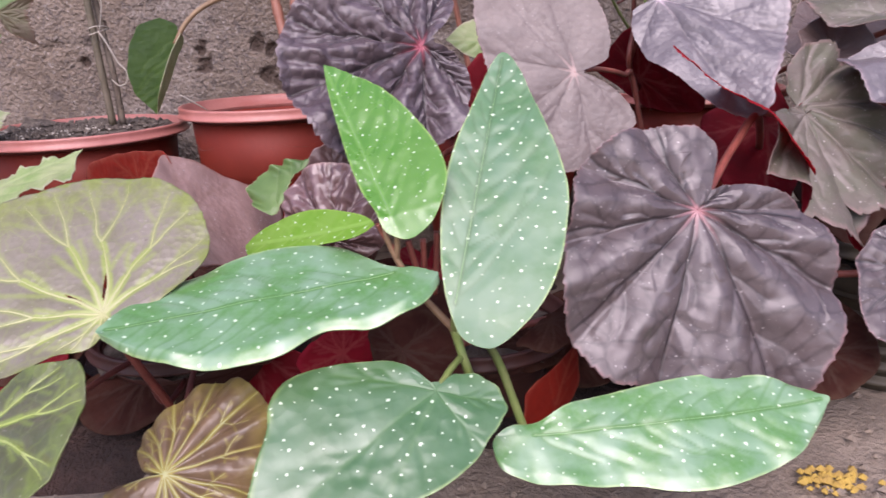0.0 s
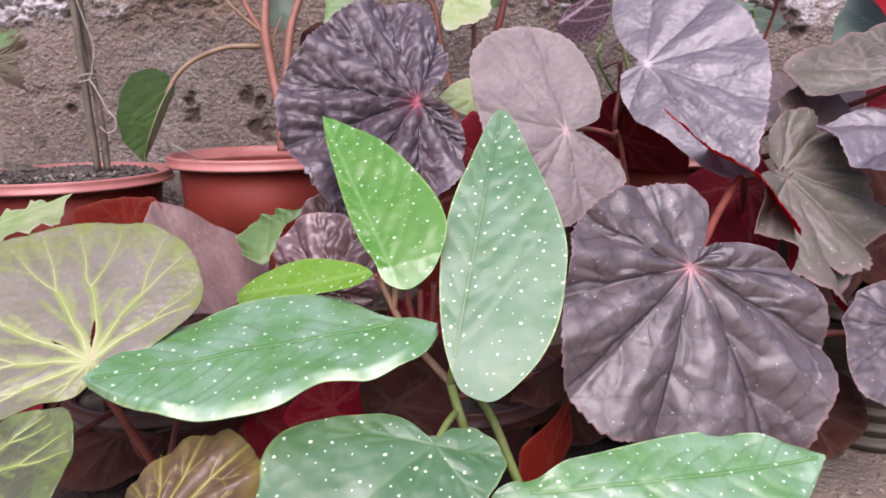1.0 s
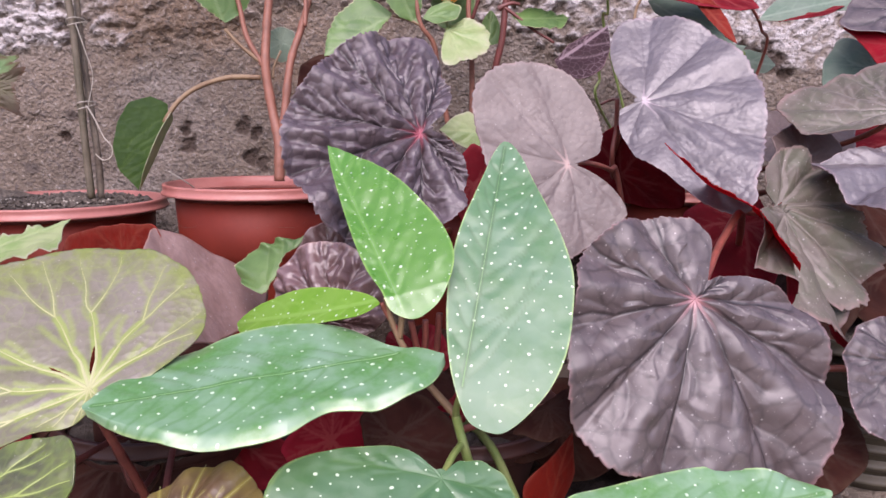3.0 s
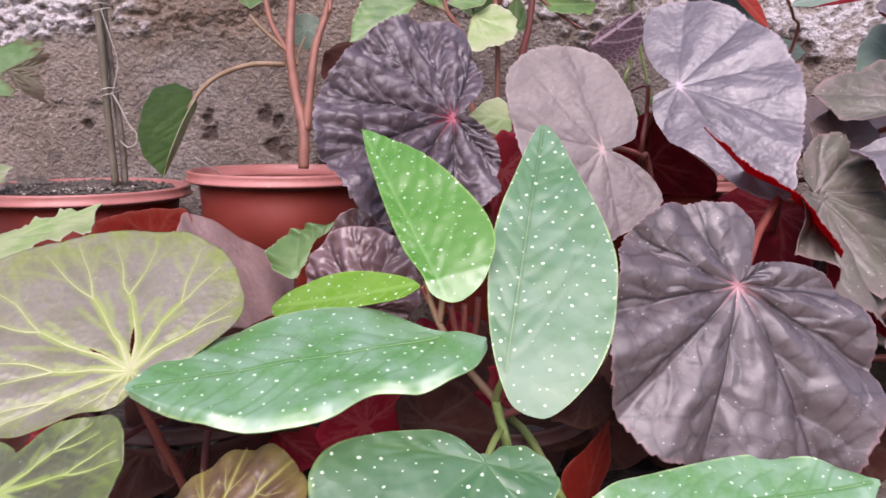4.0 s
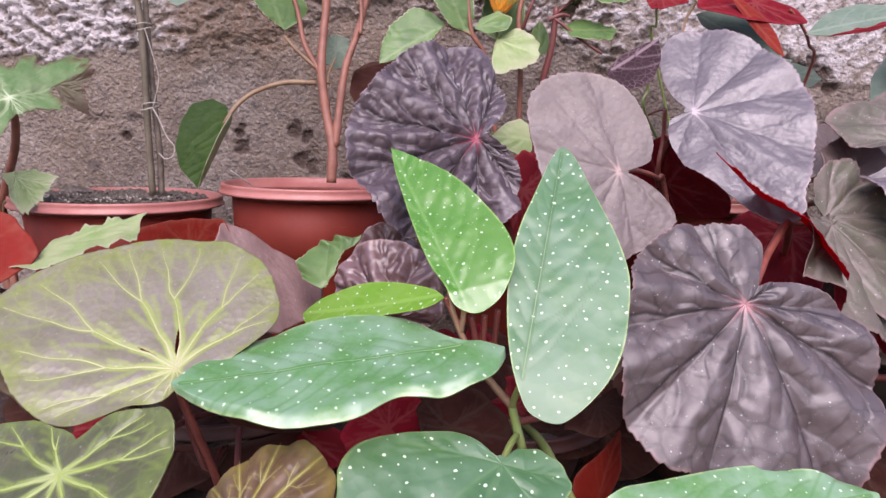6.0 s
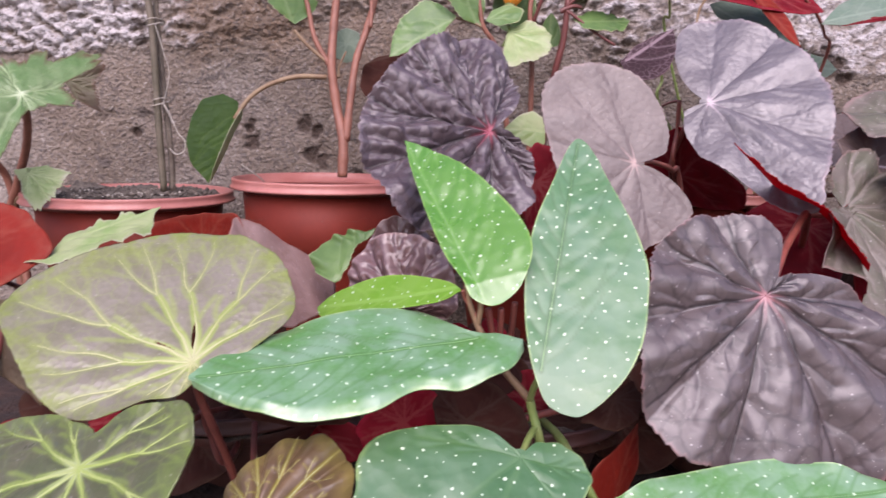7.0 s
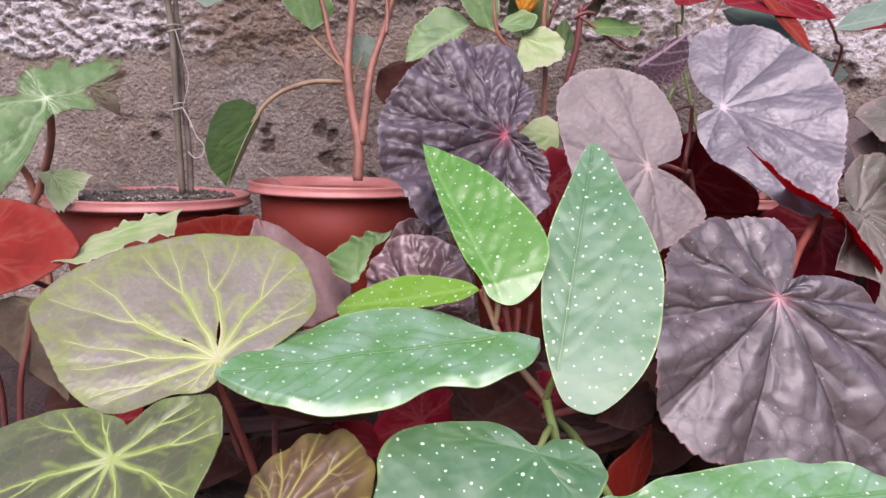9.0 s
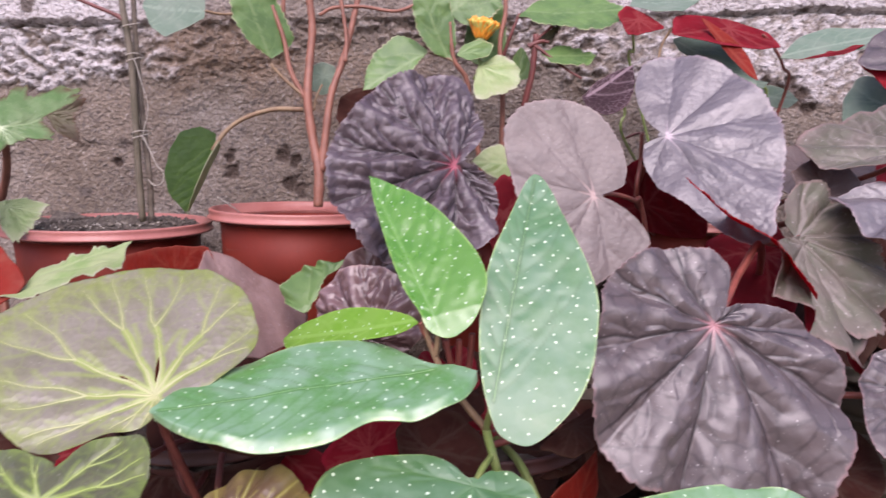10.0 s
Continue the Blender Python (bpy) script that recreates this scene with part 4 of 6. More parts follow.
# ---- dark begonias ----
dusky = plant("dusky_begonia", (0.19, 0.50, 0.075), "dusky purple begonia with broad puckered leaves")
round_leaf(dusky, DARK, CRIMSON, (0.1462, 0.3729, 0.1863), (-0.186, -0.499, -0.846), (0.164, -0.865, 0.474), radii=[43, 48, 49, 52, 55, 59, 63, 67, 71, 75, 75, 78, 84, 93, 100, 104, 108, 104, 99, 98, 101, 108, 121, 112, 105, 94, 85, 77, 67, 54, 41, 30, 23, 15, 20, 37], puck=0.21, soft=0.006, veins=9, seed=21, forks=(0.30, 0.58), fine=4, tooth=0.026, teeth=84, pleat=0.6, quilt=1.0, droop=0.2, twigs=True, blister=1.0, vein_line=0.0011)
round_leaf(dusky, TAUPE, CRIMSON, (0.0954, 0.4815, 0.2575), (-0.653, -0.212, -0.727), (-0.037, -0.950, 0.311), radii=[37, 43, 50, 59, 68, 75, 81, 86, 89, 87, 79, 70, 63, 59, 57, 57, 59, 63, 70, 70, 73, 70, 68, 62, 59, 56, 56, 53, 38, 19, 7, 7, 7, 23, 27, 32], puck=0.035, veins=8, seed=22, fine=3, tooth=0.030, teeth=84, forks=(0.3, 0.58), twigs=True, blister=0.5, pleat=0.6, vein_line=0.001)
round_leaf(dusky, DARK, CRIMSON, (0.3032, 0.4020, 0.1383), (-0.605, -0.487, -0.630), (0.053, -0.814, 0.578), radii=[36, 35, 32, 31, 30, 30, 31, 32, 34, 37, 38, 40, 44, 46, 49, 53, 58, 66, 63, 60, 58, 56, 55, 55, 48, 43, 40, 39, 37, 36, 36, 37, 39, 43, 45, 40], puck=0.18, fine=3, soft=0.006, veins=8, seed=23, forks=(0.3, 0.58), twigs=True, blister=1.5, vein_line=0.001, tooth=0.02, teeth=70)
round_leaf(dusky, SHADEBROWN, CRIMSON, (-0.0261, 0.3829, 0.0989), (-0.096, -0.676, -0.731), (0.043, -0.736, 0.675), radii=[26, 26, 27, 26, 25, 25, 25, 24, 21, 20, 19, 19, 20, 21, 23, 23, 25, 27, 31, 34, 35, 37, 41, 47, 46, 44, 44, 40, 38, 37, 34, 32, 32, 32, 30, 27], puck=0.05, seed=24)
round_leaf(dusky, CRIMSON, SHADEBROWN, (-0.0660, 0.3967, 0.0914), (-0.976, 0.187, -0.114), (-0.212, -0.685, 0.697), radii=[29, 30, 29, 28, 28, 28, 26, 23, 21, 21, 20, 20, 20, 20, 21, 22, 25, 27, 30, 32, 30, 30, 29, 25, 23, 22, 21, 21, 22, 23, 23, 24, 27, 30, 30, 29], puck=0.05, seed=25)
long_leaf(dusky, BRICKRED, SHADEBROWN, (0.0677, 0.3757, 0.0559), (0.277, 0.418, 0.865), (0.714, -0.692, 0.106), span=(-0.0143, 0.0468), low=[287, 255, 160, 10, -105, -142, -183, -196, -158, -126, -101, -85, -80], high=[287, 290, 297, 308, 323, 341, 274, 156, 74, 10, -39, -69, -80], puck=0.03, seed=26)
round_leaf(dusky, SHADEBROWN, CRIMSON, (0.0673, 0.3907, 0.1134), (0.385, -0.823, -0.419), (-0.170, -0.509, 0.844), radii=[4, 4, 4, 4, 5, 6, 7, 8, 10, 15, 28, 25, 24, 24, 24, 24, 22, 21, 21, 20, 18, 17, 17, 17, 17, 17, 16, 16, 17, 18, 10, 7, 6, 5, 5, 4], puck=0.05, seed=27)

plum = plant("plum_begonia", (0.06, 0.735, 0.18), "plum-black begonia with blistered round leaves")
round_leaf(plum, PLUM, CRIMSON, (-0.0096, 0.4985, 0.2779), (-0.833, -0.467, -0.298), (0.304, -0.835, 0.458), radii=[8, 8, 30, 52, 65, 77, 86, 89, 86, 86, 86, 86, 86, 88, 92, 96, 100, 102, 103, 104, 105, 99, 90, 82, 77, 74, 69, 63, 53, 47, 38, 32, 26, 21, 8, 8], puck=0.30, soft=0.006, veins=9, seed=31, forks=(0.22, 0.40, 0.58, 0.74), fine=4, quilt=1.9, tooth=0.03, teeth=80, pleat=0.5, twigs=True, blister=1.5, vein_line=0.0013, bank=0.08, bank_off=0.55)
round_leaf(plum, REDBROWN, CRIMSON, (-0.0693, 0.4240, 0.1596), (-0.040, 0.292, 0.956), (-0.381, -0.888, 0.256), radii=[11, 12, 12, 13, 15, 18, 23, 26, 31, 37, 37, 38, 41, 43, 45, 48, 49, 51, 52, 54, 55, 56, 55, 54, 53, 48, 42, 32, 26, 23, 21, 17, 15, 13, 12, 11], puck=0.36, veins=9, seed=32, cup=-0.2, fine=2, twigs=True, blister=2.0)
round_leaf(plum, REDBROWN, CRIMSON, (-0.0738, 0.4800, 0.1837), (-0.164, 0.154, 0.974), (-0.005, -0.988, 0.155), radii=[8, 8, 10, 10, 11, 12, 14, 18, 26, 29, 28, 28, 27, 27, 28, 28, 29, 30, 32, 31, 31, 29, 27, 27, 27, 27, 29, 19, 14, 11, 9, 8, 8, 7, 7, 7], puck=0.3, veins=7, seed=33)
long_leaf(plum, FRESH, CRIMSON, (-0.1215, 0.4748, 0.1660), (0.513, 0.478, 0.713), (-0.280, -0.692, 0.665), span=(-0.0020, 0.0512), low=[96, -16, -17, -19, -20, 0, 24, 44, 15, -10, -10, -3, 0], high=[162, 179, 229, 308, 330, 328, 325, 266, 212, 141, 65, 16, 0], puck=0.12, tooth=0.08, teeth=17, wave=0.5, seed=34)
long_leaf(plum, PALEGREEN, CRIMSON, (0.0404, 0.5758, 0.2792), (-0.976, -0.154, 0.156), (0.196, -0.929, 0.314), span=(-0.0036, 0.0335), low=[98, 31, -112, -128, -148, -165, -142, -119, -80, -32, 4, 27, 35], high=[99, 105, 122, 148, 160, 151, 140, 119, 92, 68, 50, 39, 35], puck=0.04, seed=35)
round_leaf(plum, SHADEDRED, DARK, (0.0346, 0.5522, 0.2368), (0.010, -0.315, -0.949), (-0.115, -0.943, 0.312), radii=[35, 30, 27, 25, 22, 19, 17, 15, 14, 14, 14, 15, 16, 19, 22, 26, 31, 39, 40, 36, 33, 30, 26, 24, 23, 22, 22, 23, 25, 28, 27, 28, 29, 31, 33, 33], puck=0.05, seed=36)

mauve = plant("mauve_begonia", (0.27, 0.775, 0.18), "silvery mauve begonia with crimson leaf undersides")
round_leaf(mauve, SILVER, CRIMSON, (0.1661, 0.5359, 0.3048), (0.550, -0.644, -0.531), (-0.298, -0.746, 0.596), radii=[23, 7, 7, 7, 7, 7, 7, 19, 22, 26, 31, 37, 43, 54, 61, 75, 107, 124, 110, 101, 94, 90, 86, 85, 84, 84, 82, 82, 85, 86, 89, 89, 88, 82, 64, 42], puck=0.11, soft=0.006, calm=(22, 52, 0.35), veins=8, seed=41, forks=(0.22, 0.40, 0.58, 0.74), quilt=1.5, fine=3, twigs=True, blister=0.7, vein_line=0.0008, pleat=0.5, bank=0.12, tooth=0.03, teeth=90)
round_leaf(mauve, GREYGREEN, CRIMSON, (0.2519, 0.4811, 0.2280), (0.444, -0.472, -0.762), (0.117, -0.812, 0.571), radii=[18, 15, 4, 4, 4, 4, 4, 4, 4, 4, 4, 4, 4, 4, 4, 27, 42, 80, 86, 86, 82, 80, 77, 74, 65, 59, 58, 58, 60, 59, 60, 59, 50, 40, 32, 24], puck=0.20, fine=3, soft=0.006, veins=10, pleat=0.75, quilt=0.5, forks=(0.5,), seed=42, tooth=0.07, teeth=56, wave=0.02)
round_leaf(mauve, TAUPE, CRIMSON, (0.2910, 0.5209, 0.2627), (0.304, 0.644, 0.702), (0.112, -0.756, 0.645), radii=[12, 12, 12, 12, 13, 14, 16, 20, 21, 23, 25, 30, 38, 40, 41, 43, 42, 40, 38, 37, 32, 29, 28, 27, 27, 28, 25, 23, 23, 23, 23, 25, 20, 17, 14, 13], puck=0.06, seed=43)
round_leaf(mauve, GREYGREEN, CRIMSON, (0.3486, 0.5000, 0.2982), (-0.861, 0.508, 0.026), (-0.243, -0.456, 0.856), radii=[28, 29, 30, 33, 37, 45, 58, 63, 70, 73, 70, 69, 66, 64, 65, 67, 72, 81, 84, 81, 76, 71, 64, 46, 26, 16, 12, 9, 8, 7, 7, 7, 7, 32, 30, 28], puck=0.16, fine=3, soft=0.006, seed=44, veins=9, twigs=True, pleat=0.6, tooth=0.02, teeth=70)
round_leaf(mauve, SILVER, CRIMSON, (0.3636, 0.4806, 0.2589), (-0.995, 0.102, -0.014), (-0.066, -0.523, 0.850), radii=[18, 20, 23, 27, 26, 24, 24, 24, 24, 26, 26, 27, 29, 31, 36, 42, 51, 66, 87, 85, 85, 85, 87, 90, 96, 93, 64, 46, 35, 27, 23, 20, 18, 18, 17, 18], puck=0.2, fine=3, soft=0.006, seed=45, veins=9, tooth=0.03, teeth=70, twigs=True, pleat=0.6)
round_leaf(mauve, BLUEGREEN, CRIMSON, (0.3985, 0.6000, 0.3340), (-0.268, 0.739, 0.618), (-0.495, -0.656, 0.570), radii=[8, 7, 7, 6, 6, 7, 7, 8, 9, 10, 11, 11, 13, 15, 19, 26, 36, 49, 53, 49, 47, 46, 44, 43, 43, 42, 35, 31, 27, 23, 21, 20, 19, 15, 11, 9], puck=0.04, seed=46)
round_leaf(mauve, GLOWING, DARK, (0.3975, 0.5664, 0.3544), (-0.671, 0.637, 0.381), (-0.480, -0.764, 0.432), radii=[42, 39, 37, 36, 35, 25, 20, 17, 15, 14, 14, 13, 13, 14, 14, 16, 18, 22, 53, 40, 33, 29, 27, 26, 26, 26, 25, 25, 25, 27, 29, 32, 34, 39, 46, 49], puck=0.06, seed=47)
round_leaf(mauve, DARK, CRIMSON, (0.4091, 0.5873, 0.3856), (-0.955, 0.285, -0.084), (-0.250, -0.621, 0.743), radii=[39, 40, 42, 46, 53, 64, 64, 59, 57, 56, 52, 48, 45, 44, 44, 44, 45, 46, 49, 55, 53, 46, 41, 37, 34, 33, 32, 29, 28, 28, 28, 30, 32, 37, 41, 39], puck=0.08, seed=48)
round_leaf(mauve, SHADEDRED, DARK, (0.1812, 0.6315, 0.2409), (0.577, -0.732, -0.362), (-0.785, -0.376, -0.493), radii=[47, 54, 56, 44, 37, 33, 31, 30, 29, 30, 32, 33, 33, 34, 37, 42, 48, 56, 70, 74, 73, 63, 54, 48, 48, 49, 52, 57, 52, 47, 43, 40, 39, 39, 40, 42], puck=0.05, seed=49)

# ---- plants along the wall ----
star = plant("star_begonia", (-0.46, 0.66, 0.02), "ragged star-leaved begonia, browned at the edges")
round_leaf(star, STAR, SHADEBROWN, (-0.4263, 0.6096, 0.3026), (0.073, -0.751, -0.656), (0.545, -0.521, 0.657), radii=[67, 46, 38, 41, 39, 33, 29, 27, 25, 23, 22, 22, 29, 65, 78, 98, 112, 135, 126, 51, 29, 22, 20, 20, 20, 20, 21, 23, 42, 41, 40, 41, 43, 93, 89, 59], puck=0.12, veins=7, tooth=0.20, teeth=27, seed=51, fine=2, twigs=True)
round_leaf(star, PALEGREEN, SHADEBROWN, (-0.4346, 0.6235, 0.2302), (0.484, -0.517, -0.706), (0.347, -0.627, 0.697), radii=[6, 6, 6, 7, 7, 9, 11, 11, 10, 10, 9, 10, 10, 11, 12, 16, 24, 35, 46, 40, 36, 34, 32, 31, 31, 32, 35, 26, 21, 18, 13, 10, 8, 7, 6, 6], puck=0.12, tooth=0.15, teeth=22, seed=52, fine=2)

cane = plant("cane_begonia", (-0.155, 0.705, 0.19), "tall cane begonia with red-brown stems")
long_leaf(cane, DEEPGREEN, PALEGREEN, (-0.2623, 0.7101, 0.2932), (-0.317, -0.121, -0.941), (0.427, -0.904, -0.028), span=(-0.0123, 0.0806), low=[-192, -215, -281, -364, -383, -404, -391, -378, -321, -259, -139, -63, -38], high=[-190, -34, -9, 31, 22, -5, -24, -26, -29, -33, -35, -37, -38], puck=0.03, seed=61)
long_leaf(cane, PALEGREEN, PALEGREEN, (-0.2564, 0.7010, 0.2914), (-0.401, -0.039, -0.915), (0.908, 0.112, -0.403), span=(-0.0052, 0.0803), low=[-12, -26, -67, -133, -182, -210, -229, -231, -206, -135, -80, -46, -34], high=[-12, 28, 146, 184, 144, 123, 107, 81, 52, 21, -9, -28, -34], puck=0.02, seed=62)
round_leaf(cane, BLUEGREEN, BLUEGREEN, (-0.1514, 0.7474, 0.3709), (-0.465, -0.057, 0.883), (-0.168, -0.974, -0.151), radii=[20, 21, 19, 18, 18, 18, 18, 17, 16, 16, 17, 16, 15, 15, 15, 15, 15, 15, 15, 15, 16, 16, 16, 16, 16, 18, 18, 18, 19, 21, 20, 20, 21, 21, 20, 20], puck=0.04, seed=63)
long_leaf(cane, FRESH, DEEPGREEN, (-0.2035, 0.7193, 0.3850), (-0.315, -0.135, 0.939), (0.529, -0.847, 0.056), span=(-0.0003, 0.0909), low=[-13, -86, -251, -334, -330, -325, -316, -288, -261, -198, -86, -16, 8], high=[-12, 0, 36, 94, 165, 199, 228, 213, 187, 113, 56, 20, 8], puck=0.04, tooth=0.10, teeth=19, wave=0.2, seed=64)
long_leaf(cane, BLUEGREEN, BLUEGREEN, (-0.2740, 0.7308, 0.4348), (-0.896, -0.431, -0.108), (0.354, -0.839, 0.412), span=(-0.0007, 0.0625), low=[-140, -162, -225, -327, -415, -399, -382, -366, -350, -290, -169, -93, -67], high=[-139, -51, 80, 111, 152, 199, 236, 271, 304, 239, 177, 6, -66], puck=0.05, seed=65)

bloom = plant("flowering_begonia", (0.06, 0.735, 0.18), "bushy begonia with one orange flower")
long_leaf(bloom, FRESH, FRESH, (-0.0117, 0.6992, 0.3837), (-0.455, -0.116, 0.883), (0.256, -0.967, 0.005), span=(-0.0003, 0.0827), low=[-33, -45, -81, -136, -177, -224, -246, -262, -265, -176, -108, -65, -51], high=[-33, -17, 30, 105, 145, 164, 172, 148, 125, 70, 5, -37, -51], puck=0.08, tooth=0.10, teeth=19, wave=0.2, seed=71)
long_leaf(bloom, FRESH, FRESH, (-0.0355, 0.7000, 0.3908), (-0.848, -0.247, -0.469), (-0.010, -0.877, 0.480), span=(-0.0021, 0.0786), low=[-13, -65, -221, -287, -352, -335, -315, -266, -189, -109, -21, 35, 53], high=[-12, -6, 13, 42, 81, 110, 121, 131, 115, 89, 70, 58, 54], puck=0.08, tooth=0.10, teeth=19, wave=0.2, seed=72)
round_leaf(bloom, PALEGREEN, FRESH, (0.0210, 0.6982, 0.3785), (0.635, -0.504, -0.586), (-0.050, -0.783, 0.620), radii=[3, 3, 3, 3, 3, 3, 3, 3, 4, 4, 6, 9, 16, 39, 47, 45, 45, 46, 46, 48, 46, 44, 42, 39, 38, 31, 26, 22, 14, 11, 9, 8, 7, 7, 5, 4], puck=0.10, tooth=0.08, teeth=26, wave=0.04, seed=73)
long_leaf(bloom, FRESH, FRESH, (0.0643, 0.7047, 0.4365), (0.963, -0.232, -0.136), (-0.037, -0.617, 0.786), span=(-0.0021, 0.1020), low=[-107, -117, -147, -195, -233, -244, -252, -243, -234, -165, -60, 6, 306], high=[-107, -62, 69, 246, 356, 484, 498, 505, 493, 419, 362, 327, 315], puck=0.08, tooth=0.10, teeth=19, wave=0.2, seed=74)
long_leaf(bloom, FRESH, FRESH, (0.0841, 0.6879, 0.3897), (1.000, 0.012, -0.019), (0.022, -0.679, 0.733), span=(-0.0009, 0.0563), low=[29, 9, -51, -107, -137, -173, -168, -155, -143, -132, -41, 19, 40], high=[29, 37, 61, 98, 147, 167, 158, 149, 119, 86, 61, 45, 40], puck=0.06, tooth=0.10, teeth=19, wave=0.2, seed=75)
round_leaf(bloom, FRESH, FRESH, (0.0000, 0.7005, 0.3916), (0.962, -0.015, 0.273), (-0.187, -0.764, 0.617), radii=[4, 4, 4, 4, 4, 4, 4, 5, 5, 6, 8, 12, 16, 19, 23, 30, 32, 34, 35, 31, 29, 25, 19, 15, 13, 9, 6, 5, 4, 3, 3, 3, 3, 3, 3, 3], puck=0.06, seed=76)
long_leaf(bloom, FRESH, FRESH, (-0.0093, 0.7200, 0.4381), (0.799, -0.000, 0.602), (-0.181, -0.954, 0.240), span=(-0.0042, 0.0592), low=[-7, -53, -191, -235, -276, -323, -323, -310, -298, -201, -92, -23, 0], high=[-6, 13, 71, 162, 247, 247, 247, 247, 199, 117, 53, 14, 0], puck=0.06, tooth=0.10, teeth=19, wave=0.2, seed=77)

long_leaf(bloom, FRESH, FRESH, (0.0252, 0.738, 0.3860), (0.080, 0.110, 0.990), (-0.150, -0.960, 0.120), span=(-0.002, 0.092), low=[-30, -120, -205, -245, -250, -240, -220, -195, -160, -120, -75, -30, 0], high=[-28, 70, 150, 195, 215, 210, 195, 170, 140, 105, 65, 25, 0], fold=0.10, puck=0.10, tooth=0.06, teeth=17, wave=0.2, seed=78)
long_leaf(bloom, FRESH, FRESH, (0.0655, 0.732, 0.3705), (0.060, 0.050, 0.996), (0.120, -0.980, 0.050), span=(-0.001, 0.034), low=[-20, -60, -100, -125, -130, -125, -115, -100, -80, -58, -34, -14, 0], high=[-18, 40, 80, 105, 112, 108, 98, 84, 66, 46, 26, 10, 0], puck=0.08, seed=79)
long_leaf(bloom, CURLED, SHADEBROWN, (0.0838, 0.700, 0.4024), (0.680, 0.020, 0.730), (-0.300, -0.900, 0.320), span=(0.0, 0.030), low=[-10, -40, -62, -74, -78, -74, -66, -56, -44, -30, -18, -8, 0], high=[-8, 30, 52, 62, 64, 60, 54, 46, 36, 25, 14, 6, 0], puck=0.2, wave=0.6, tooth=0.1, teeth=15, seed=80)
scarlet = plant("red_backed_begonia", (0.30, 0.775, 0.18), "begonia with scarlet leaf undersides")
long_leaf(scarlet, DOTTED, CRIMSON, (0.1021, 0.5500, 0.3371), (0.847, 0.153, 0.510), (-0.221, -0.770, 0.599), span=(-0.0089, 0.0489), low=[-164, -176, -210, -265, -292, -298, -281, -225, -172, -98, -23, 25, 41], high=[-164, -117, 6, 25, 50, 72, 71, 70, 64, 54, 47, 42, 41], puck=0.08, seed=81)
round_leaf(scarlet, SHADEDRED, DARK, (0.1763, 0.6701, 0.4236), (0.741, -0.466, -0.484), (-0.134, -0.809, 0.573), radii=[21, 22, 21, 19, 18, 17, 17, 18, 19, 21, 23, 21, 21, 20, 19, 19, 20, 21, 24, 27, 21, 16, 14, 12, 11, 10, 10, 10, 10, 10, 11, 13, 15, 19, 22, 21], puck=0.05, seed=82)
round_leaf(scarlet, SHADEDRED, DARK, (0.2649, 0.6632, 0.4159), (0.891, -0.239, -0.386), (0.151, -0.645, 0.749), radii=[32, 41, 54, 61, 65, 72, 59, 49, 43, 39, 36, 35, 34, 35, 37, 39, 41, 45, 52, 50, 46, 41, 31, 25, 22, 20, 19, 18, 18, 17, 17, 17, 18, 19, 22, 26], puck=0.05, seed=83)
long_leaf(scarlet, BRICKRED, BRICKRED, (0.2319, 0.6450, 0.4198), (0.643, -0.191, -0.742), (0.043, -0.958, 0.285), span=(-0.0039, 0.0787), low=[-3, -5, -12, -24, -39, -47, -53, -53, -46, -41, -22, -2, 5], high=[-2, 2, 17, 40, 64, 89, 105, 101, 86, 53, 27, 10, 5], puck=0.05, seed=84)
long_leaf(scarlet, BLUEGREEN, CRIMSON, (0.2238, 0.6882, 0.4056), (0.754, -0.352, -0.554), (0.050, -0.811, 0.583), span=(-0.0064, 0.0889), low=[-9, -21, -56, -102, -98, -94, -90, -86, -82, -52, 24, 71, 88], high=[-9, 22, 112, 238, 263, 293, 306, 291, 276, 199, 139, 101, 88], puck=0.05, seed=85)
long_leaf(scarlet, BLUEGREEN, CRIMSON, (0.3265, 0.6800, 0.3923), (0.967, -0.072, 0.243), (-0.240, -0.574, 0.783), span=(-0.0013, 0.1274), low=[-30, -44, -86, -142, -139, -135, -182, -241, -234, -185, -147, -123, -115], high=[-30, -10, 48, 141, 240, 271, 282, 204, 122, 24, -52, -99, -115], puck=0.05, seed=86)
long_leaf(scarlet, SHADEDRED, DARK, (0.3398, 0.6715, 0.3886), (0.954, -0.232, 0.190), (-0.263, -0.345, 0.901), span=(0.0016, 0.0629), low=[-34, -38, -50, -69, -93, -104, -112, -120, -83, -34, 3, 26, 34], high=[-34, -27, -5, 29, 73, 125, 131, 132, 134, 111, 69, 43, 34], puck=0.05, seed=87)
long_leaf(scarlet, BLUEGREEN, CRIMSON, (0.3300, 0.7300, 0.3601), (0.953, 0.237, -0.188), (0.281, -0.924, 0.261), span=(-0.0039, 0.0559), low=[23, 16, -7, -43, -89, -123, -108, -93, -79, -35, 12, 41, 51], high=[23, 30, 48, 77, 115, 137, 138, 138, 139, 106, 76, 57, 51], puck=0.05, seed=88)
long_leaf(scarlet, BLUEGREEN, CRIMSON, (0.3059, 0.7200, 0.3678), (0.896, -0.443, -0.028), (-0.198, -0.455, 0.868), span=(0.0000, 0.0275), low=[0, -8, -33, -72, -124, -170, -155, -139, -125, -94, -12, 41, 58], high=[0, 4, 14, 31, 53, 79, 102, 91, 80, 71, 64, 60, 58], puck=0.05, seed=89)
